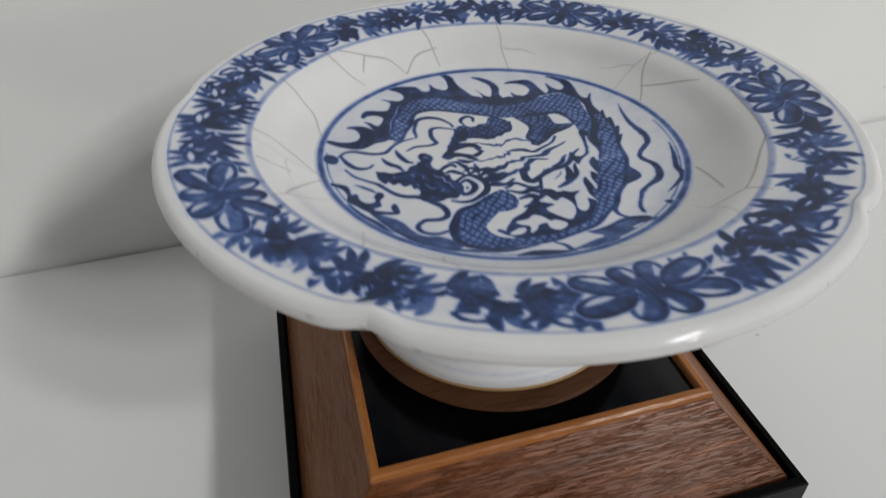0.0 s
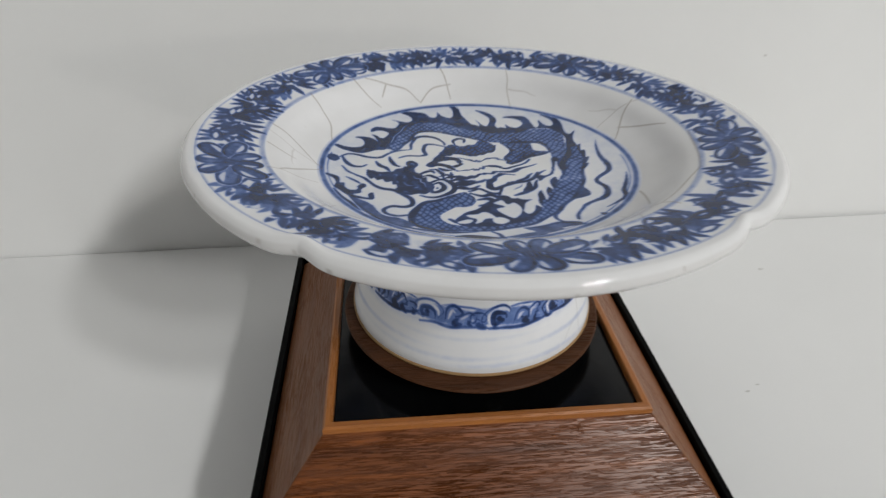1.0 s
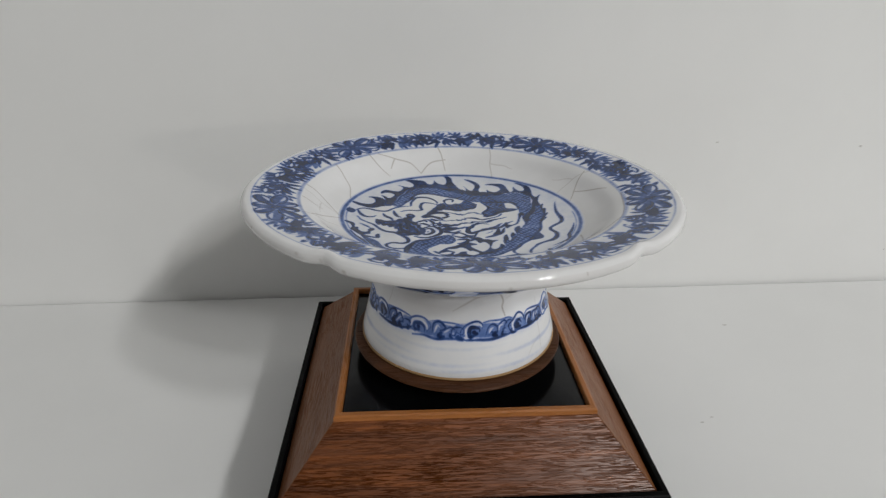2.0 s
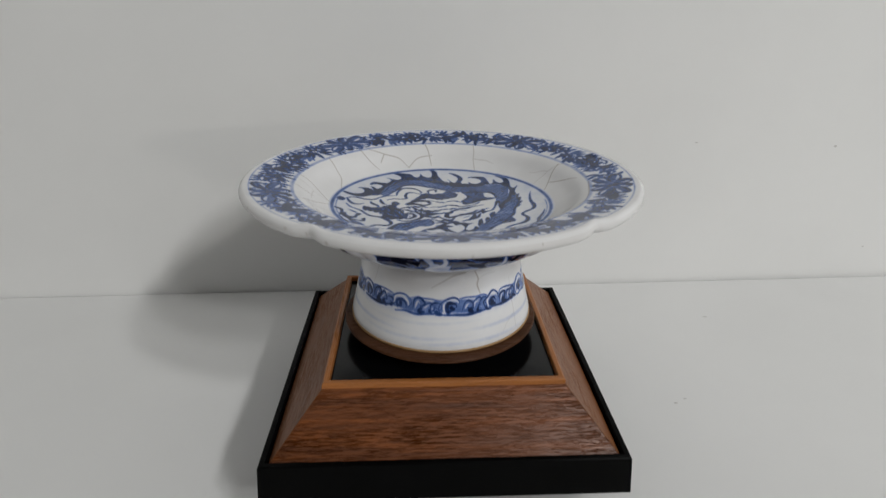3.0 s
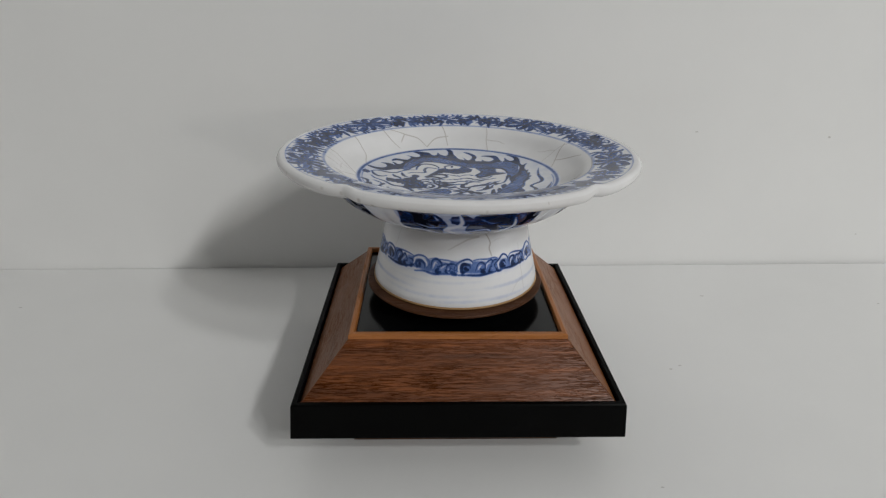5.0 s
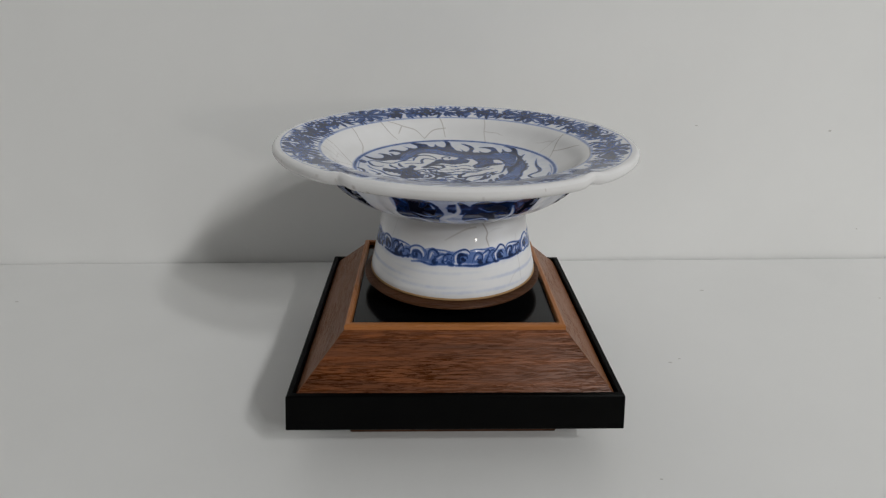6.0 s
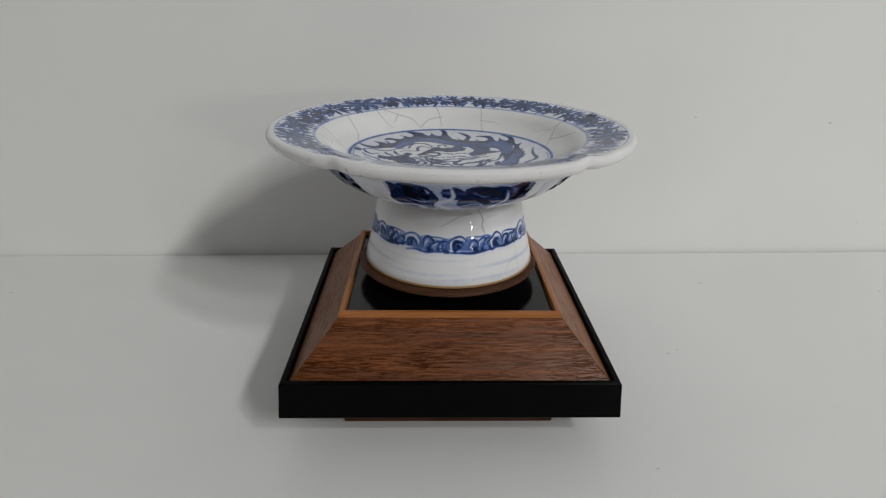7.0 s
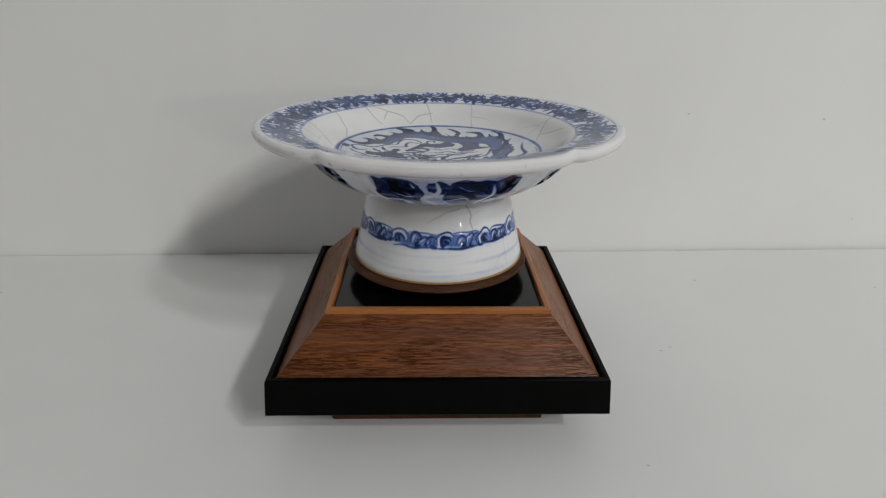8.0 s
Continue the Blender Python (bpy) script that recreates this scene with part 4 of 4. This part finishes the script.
wob = lambda a, r: 0.25 * np.sin(9 * a + 0.3 * r) + 0.18 * np.sin(17 * a - 0.7 * r)
sel = rows_of(0, 45.1)
med = Brush((R_mm[sel] * np.cos(A_all[sel]) + wob(A_all[sel], R_mm[sel])).ravel(), (R_mm[sel] * np.sin(A_all[sel]) + wob(A_all[sel] + 1, R_mm[sel])).ravel(), 3)
med.ring = R_mm[sel].ravel()
medallion(med)
cobalt[sel] = bled(med.d.reshape(len(sel), N), 2, 3)
sel = [i for i in rows_of(57, 75) if i < n_in - 12]
rim = Brush(np.zeros(len(sel) * N), np.zeros(len(sel) * N), 5)
rim_band(rim, A_all[sel].ravel(), R_mm[sel].ravel())
cobalt[sel] = bled(rim.d.reshape(len(sel), N), 2, 2)
sel = rows_of(43, 60)
crk = Brush((A_all[sel] * 51).ravel(), R_mm[sel].ravel(), 7)
crackle_lines(crk)
crackle_tint[sel] = crk.d.reshape(len(sel), N)
lip = [i for i in range(n_in) if rings[i][0] > 0.0752 and rings[i][1] < 0.1188]
# the lip's tan tone, with warm bounced light painted into it
crackle_tint[lip] = 0.13 + 0.05 * np.sin(7 * A_all[lip]) * np.sin(3 * A_all[lip] + 1)
# brown pits and nicks along the lip
nick = random.Random(21)
for _ in range(26):
    at, size, row = nick.uniform(0, math.tau), nick.uniform(0.3, 1.1) / 76, nick.choice(lip)
    near = [i for i in lip if abs(i - row) <= 1]
    crackle_tint[near] = np.maximum(crackle_tint[near], nick.uniform(0.3, 0.6) * np.exp(-(((A_all[near] - at + math.pi) % math.tau - math.pi) / size) ** 2))
# broad dark leaves on the underside, one panel between each two grooves
sel = list(range(n_in, len(rings)))
run = np.cumsum([0] + [math.hypot(rings[i + 1][0] - rings[i][0], rings[i + 1][1] - rings[i][1]) for i in sel[:-1]])[:, None] * 1000 + 0 * angle
und = Brush(np.zeros(run.size), (run.ravel() - 15) / 0.72 + 5, 9)
for k in range(5):
    und.x = np.degrees((angle - radians(60 + 72 * k) + math.pi) % math.tau - math.pi)[None, :].repeat(len(sel), 0).ravel()
    r = und.rnd
    # a thin wash, then ragged heaped leaves side by side with bare gaps and veins between them
    und.fill([(-27, 5), (-10, 4), (10, 4), (27, 5), (27, 24), (25, 44), (8, 46), (-8, 46), (-25, 44), (-27, 24)], 0.22)
    for x, y, w, h, ink in ((-17, 20, 10.5, 16, 1.05), (9, 23, 11, 17, 0.95), (23.5, 19, 5, 13, 1.08), (-24, 38, 4, 6, 0.9), (-6, 41, 5, 4, 0.7), (18, 42, 5, 4, 0.8), (-3.5, 12, 5, 6, 1.0), (-19, 17, 6, 10, 1.6), (13, 18, 6, 8, 1.4), (24, 15, 4, 8, 1.7)):
        x, y, lean = x + r.uniform(-2.5, 2.5), y + r.uniform(-2, 2), r.uniform(-0.25, 0.25)
        edge = [(w * r.uniform(0.72, 1.18) * math.cos(a), h * r.uniform(0.72, 1.18) * math.sin(a)) for a in (math.tau * i / 17 for i in range(17))]
        und.fill([(x + p + lean * q, y + q) for p, q in edge], ink)
        # lighter blue where the pigment lies thin
        for _ in range(3):
            p, q = r.choice(edge)
            und.stroke([(x + 0.3 * p, y + 0.3 * q), (x + 0.6 * p + 1, y + 0.6 * q), (x + 0.9 * p, y + 0.9 * q)], r.uniform(0.7, 1.4), r.uniform(0.5, 0.72), 0.9, True, taper=(0.5, 0.4))
    for line, w in (([(-7, 47), (-5, 36), (-8, 26), (-3, 18), (-5, 6)], 1.3), ([(18, 46), (16, 33), (19, 24), (17, 12)], 1.2), ([(-19, 46), (-16, 36), (-19, 30)], 1.2), ([(6, 47), (4, 39), (8, 34)], 1.2),
                    ([(-27, 31), (-20, 29), (-14, 33)], 1.0), ([(-22, 20), (-15, 23), (-10, 21)], 0.6), ([(0, 27), (8, 25), (13, 30)], 0.8), ([(4, 13), (9, 17), (15, 16)], 0.6), ([(26, 29), (22, 31), (20, 36)], 1.2), ([(-14, 9), (-11, 15)], 0.6)):
        und.stroke([(x + r.uniform(-1.5, 1.5), y + r.uniform(-1, 1)) for x, y in line], w * r.uniform(0.8, 1.2), r.choice((0.1, 0.1, 0.3)), 0.5, True, taper=(0.6, 0.3))
grooves = ridge(A_all[sel].ravel(), radians(9.5))[0]
und.d *= grooves < 0.55
und.d = np.maximum(und.d, 0.06)
und.d = np.maximum(und.d * (und.y < 47.5), 0.8 * np.clip(1.3 - np.abs(und.y - 48.6) / 0.45, 0, 1))
cobalt[sel] = bled(und.d.reshape(len(sel), N), 1, 2)
# old brown tinge in the hollow of each groove
crackle_tint[sel] = 0.16 * (ridge(A_all[sel], radians(5))[0]) * np.clip(1.4 - run / 14, 0, 1)
revolve("bowl", rings, N, True, {"cobalt": cobalt, "crackle_tint": crackle_tint}, PORCELAIN, dish)

shaft = smooth_profile([(0.0274, 0.0912), (0.0278, 0.0901), (0.0287, 0.0896), (0.0298, 0.0890), (0.0309, 0.0881), (0.0318, 0.0868), (0.03245, 0.0854), (0.0329, 0.0838), (0.0333, 0.0822), (0.0336, 0.0806), (0.0340, 0.0790), (0.0343, 0.0768), (0.0350, 0.0740), (0.0360, 0.0695), (0.0371, 0.0650), (0.0378, 0.0622), (0.0379, 0.0602)], 0.0003)
M = 1100
ang_f = np.arange(M) * math.tau / M
S, Zf = ang_f[None, :] * 36 + 0 * np.array(shaft)[:, :1], np.array(shaft)[:, 1:] * 1000 + 0 * ang_f
foot_paint, foot_crack_shade = Brush(S.ravel(), Zf.ravel(), 13), Brush(S.ravel(), Zf.ravel(), 14)
units = 12
pitch = math.tau * 36 / units
rf = foot_paint.rnd
for k in range(units):
    x, y = (k + 0.5) * pitch + rf.uniform(-0.8, 0.8), 77.4 + rf.uniform(-0.6, 0.6)
    ink, big, bx = rf.uniform(0.74, 1.04), rf.uniform(1.06, 1.26), x - 5.2
    span = lambda pts: [(bx + px * big + rf.uniform(-0.55, 0.55), y + py * big + rf.uniform(-0.45, 0.45)) for px, py in pts]
    # blue wash of the whole unit
    foot_paint.stroke(span([(-4.5, 0.2), (0, 0.2), (5, -0.4), (10, -0.6), (14.5, -0.4)]), 2.7, rf.uniform(0.30, 0.44), 0.6, taper=(0.8, 0.6))
    # bare crescent, coiled comma and its dark heart
    o, turn = rf.uniform(0.72, 1.0), rf.uniform(-0.6, 0.6)
    coil = lambda pts: span([(o * (px * math.cos(turn) - py * math.sin(turn)), o * (px * math.sin(turn) + py * math.cos(turn))) for px, py in pts])
    foot_paint.stroke(coil([(-3.0, -0.8), (-2.4, 1.4), (0.2, 2.2), (2.9, 1.2), (3.4, -0.4)]), 0.6, 0.08, 0.3, True, taper=(0.4, 0.4))
    foot_paint.stroke(coil([(-1.2, -2.9), (-3.9, -1.5), (-4.0, 1.4), (-1.2, 3.1), (2.4, 2.9), (4.4, 1.0), (3.8, -1.2)]), 0.32, ink * 0.88, 0.3, taper=(0.5, 0.6))
    foot_paint.stroke(coil([(2.4, -1.4), (2.2, 0.5), (0.2, 1.0), (-1.5, 0.0), (-1.0, -1.5), (0.6, -1.7)]), rf.uniform(0.55, 0.95), ink, 0.35, taper=(0.3, 0.8))
    foot_paint.stroke(coil([(-0.6, -0.4), (0.6, -0.9)]), 0.9, min(1.08, ink * 1.15), 0.5)
    foot_paint.stroke(span([(-1.6, -2.7), (1.6, -2.6), (5.0, -2.8), (9.0, -2.6), (12.5, -2.0), (15.0, -0.6)]), 0.55, ink * rf.uniform(0.85, 1.0), 0.45, taper=(0.4, 0.25))
    # running waves: commas that roll over one another, heaped dark hollows and bare slits
    for dx, lift, n in ((6.0, 1.4, 1.15), (9.2, 1.0, 1.0), (12.2, 0.8, 0.9)):
        dx, lift, n = dx + rf.uniform(-0.6, 0.6), lift + rf.uniform(-0.5, 0.5), n * rf.uniform(0.85, 1.15)
        foot_paint.stroke(span([(dx - 2.4, -1.9), (dx - 1.4, lift - 0.2), (dx + 0.4, lift + 0.5), (dx + 1.7, lift - 0.6), (dx + 1.3, lift - 1.9), (dx + 0.2, lift - 1.7)]), 0.38 * n, ink * rf.uniform(0.8, 1.0), 0.32, taper=(0.3, 0.8))
        foot_paint.stroke(span([(dx + 0.8, lift - 1.9), (dx + 0.2, -1.8), (dx + 1.6, -2.2)]), rf.uniform(0.6, 1.0) * n, ink * rf.uniform(0.85, 1.1), 0.5, taper=(0.4, 0.6))
        foot_paint.stroke(span([(dx - 1.2, -1.0), (dx - 0.4, lift - 0.7), (dx + 0.5, lift - 0.6)]), rf.uniform(0.25, 0.42), 0.1, 0.35, True, taper=(0.3, 0.4))
    foot_paint.stroke(span([(3.6, 2.2), (5.5, 2.7), (8.5, 2.6), (11.5, 2.2), (14.5, 1.4)]), 0.28, ink * 0.7, 0.3, taper=(0.6, 0.4))
for at, d in ((70.6, 0.07), (67.4, 0.12), (64.8, 0.08), (62.6, 0.10)):
    foot_paint.d = np.maximum(foot_paint.d, d * np.clip(1.2 - np.abs(foot_paint.y - at - 0.3 * np.sin(foot_paint.x / 9)) / 1.25, 0, 1) * (0.62 + 0.38 * np.sin(foot_paint.x / 13 + at)))
foot_paint.d = np.maximum(foot_paint.d, 0.028)
foot_paint.d = np.maximum(foot_paint.d, 0.09 * np.clip(1 - np.abs(foot_paint.y - 74) / 3.4, 0, 1))
rc = random.Random(4)
for k in range(7):
    s, y = 5 + 23 * k + rc.uniform(-5, 5), rc.choice((73.5, 74.0, 88.5, 89.0))
    reach = rc.uniform(6, 12)
    foot_crack_shade.stroke([(s, y), (s + rc.uniform(-0.5, 0.5), y - reach / 2), (s + rc.uniform(-0.9, 0.9), y - reach)], rc.uniform(0.10, 0.18), rc.uniform(0.25, 0.5), 0.22, taper=(0.8, 0.4))
    if k % 3 == 0:
        foot_crack_shade.stroke([(s, y - reach / 2), (s + 2.4, y - reach / 2 - 0.6), (s + 4.2, y - reach / 2 - 2.2)], 0.1, 0.3, 0.14)
for line, w, d in (([(186, 89.8), (187, 86.5), (186.2, 84.3), (187.2, 81)], 0.3, 0.75), ([(182, 88.8), (176.5, 88.2), (171.5, 86.4), (167, 84.2)], 0.25, 0.65), ([(186.6, 86), (191, 87.2), (196, 87)], 0.12, 0.35),
                   ([(204, 83), (203.6, 75), (204.2, 70), (203.9, 62.5)], 0.11, 0.42), ([(203.9, 68), (199.5, 66.2), (196.5, 63.5)], 0.1, 0.35)):
    foot_crack_shade.stroke(line, w, d, 0.45, taper=(0.8, 0.5))
# brown tea-coloured stain under the bowl, with the bowl's shade painted in
stain_shade = np.clip((foot_paint.y - 80) / 5, 0, 1) * (0.17 + 0.08 * np.sin(foot_paint.x / 11) + 0.03 * np.sin(foot_paint.x / 4.3 + foot_paint.y / 3))
foot_crack_shade.d = np.maximum(foot_crack_shade.d, np.clip(stain_shade, 0.03, 1))
revolve("foot", [(r, z, 0.0) for r, z in shaft], M, False, {"cobalt": foot_paint.d, "crackle_tint": foot_crack_shade.d}, PORCELAIN, dish)
part("foot_ring", turned_bm([(0.0352, 0.0592), (0.0378, 0.0592), (0.0383, 0.0595), (0.0383, 0.0599), (0.0380, 0.0603), (0.0352, 0.0603)], 160, True), CLAY, dish, "unglazed tan foot ring", smooth=True)
stand.matrix_world = pose(0, 0, -0.00225)
dish.matrix_world = pose(0.0005, 0.0028, -0.00225, 0, 0, DISH_TURN)
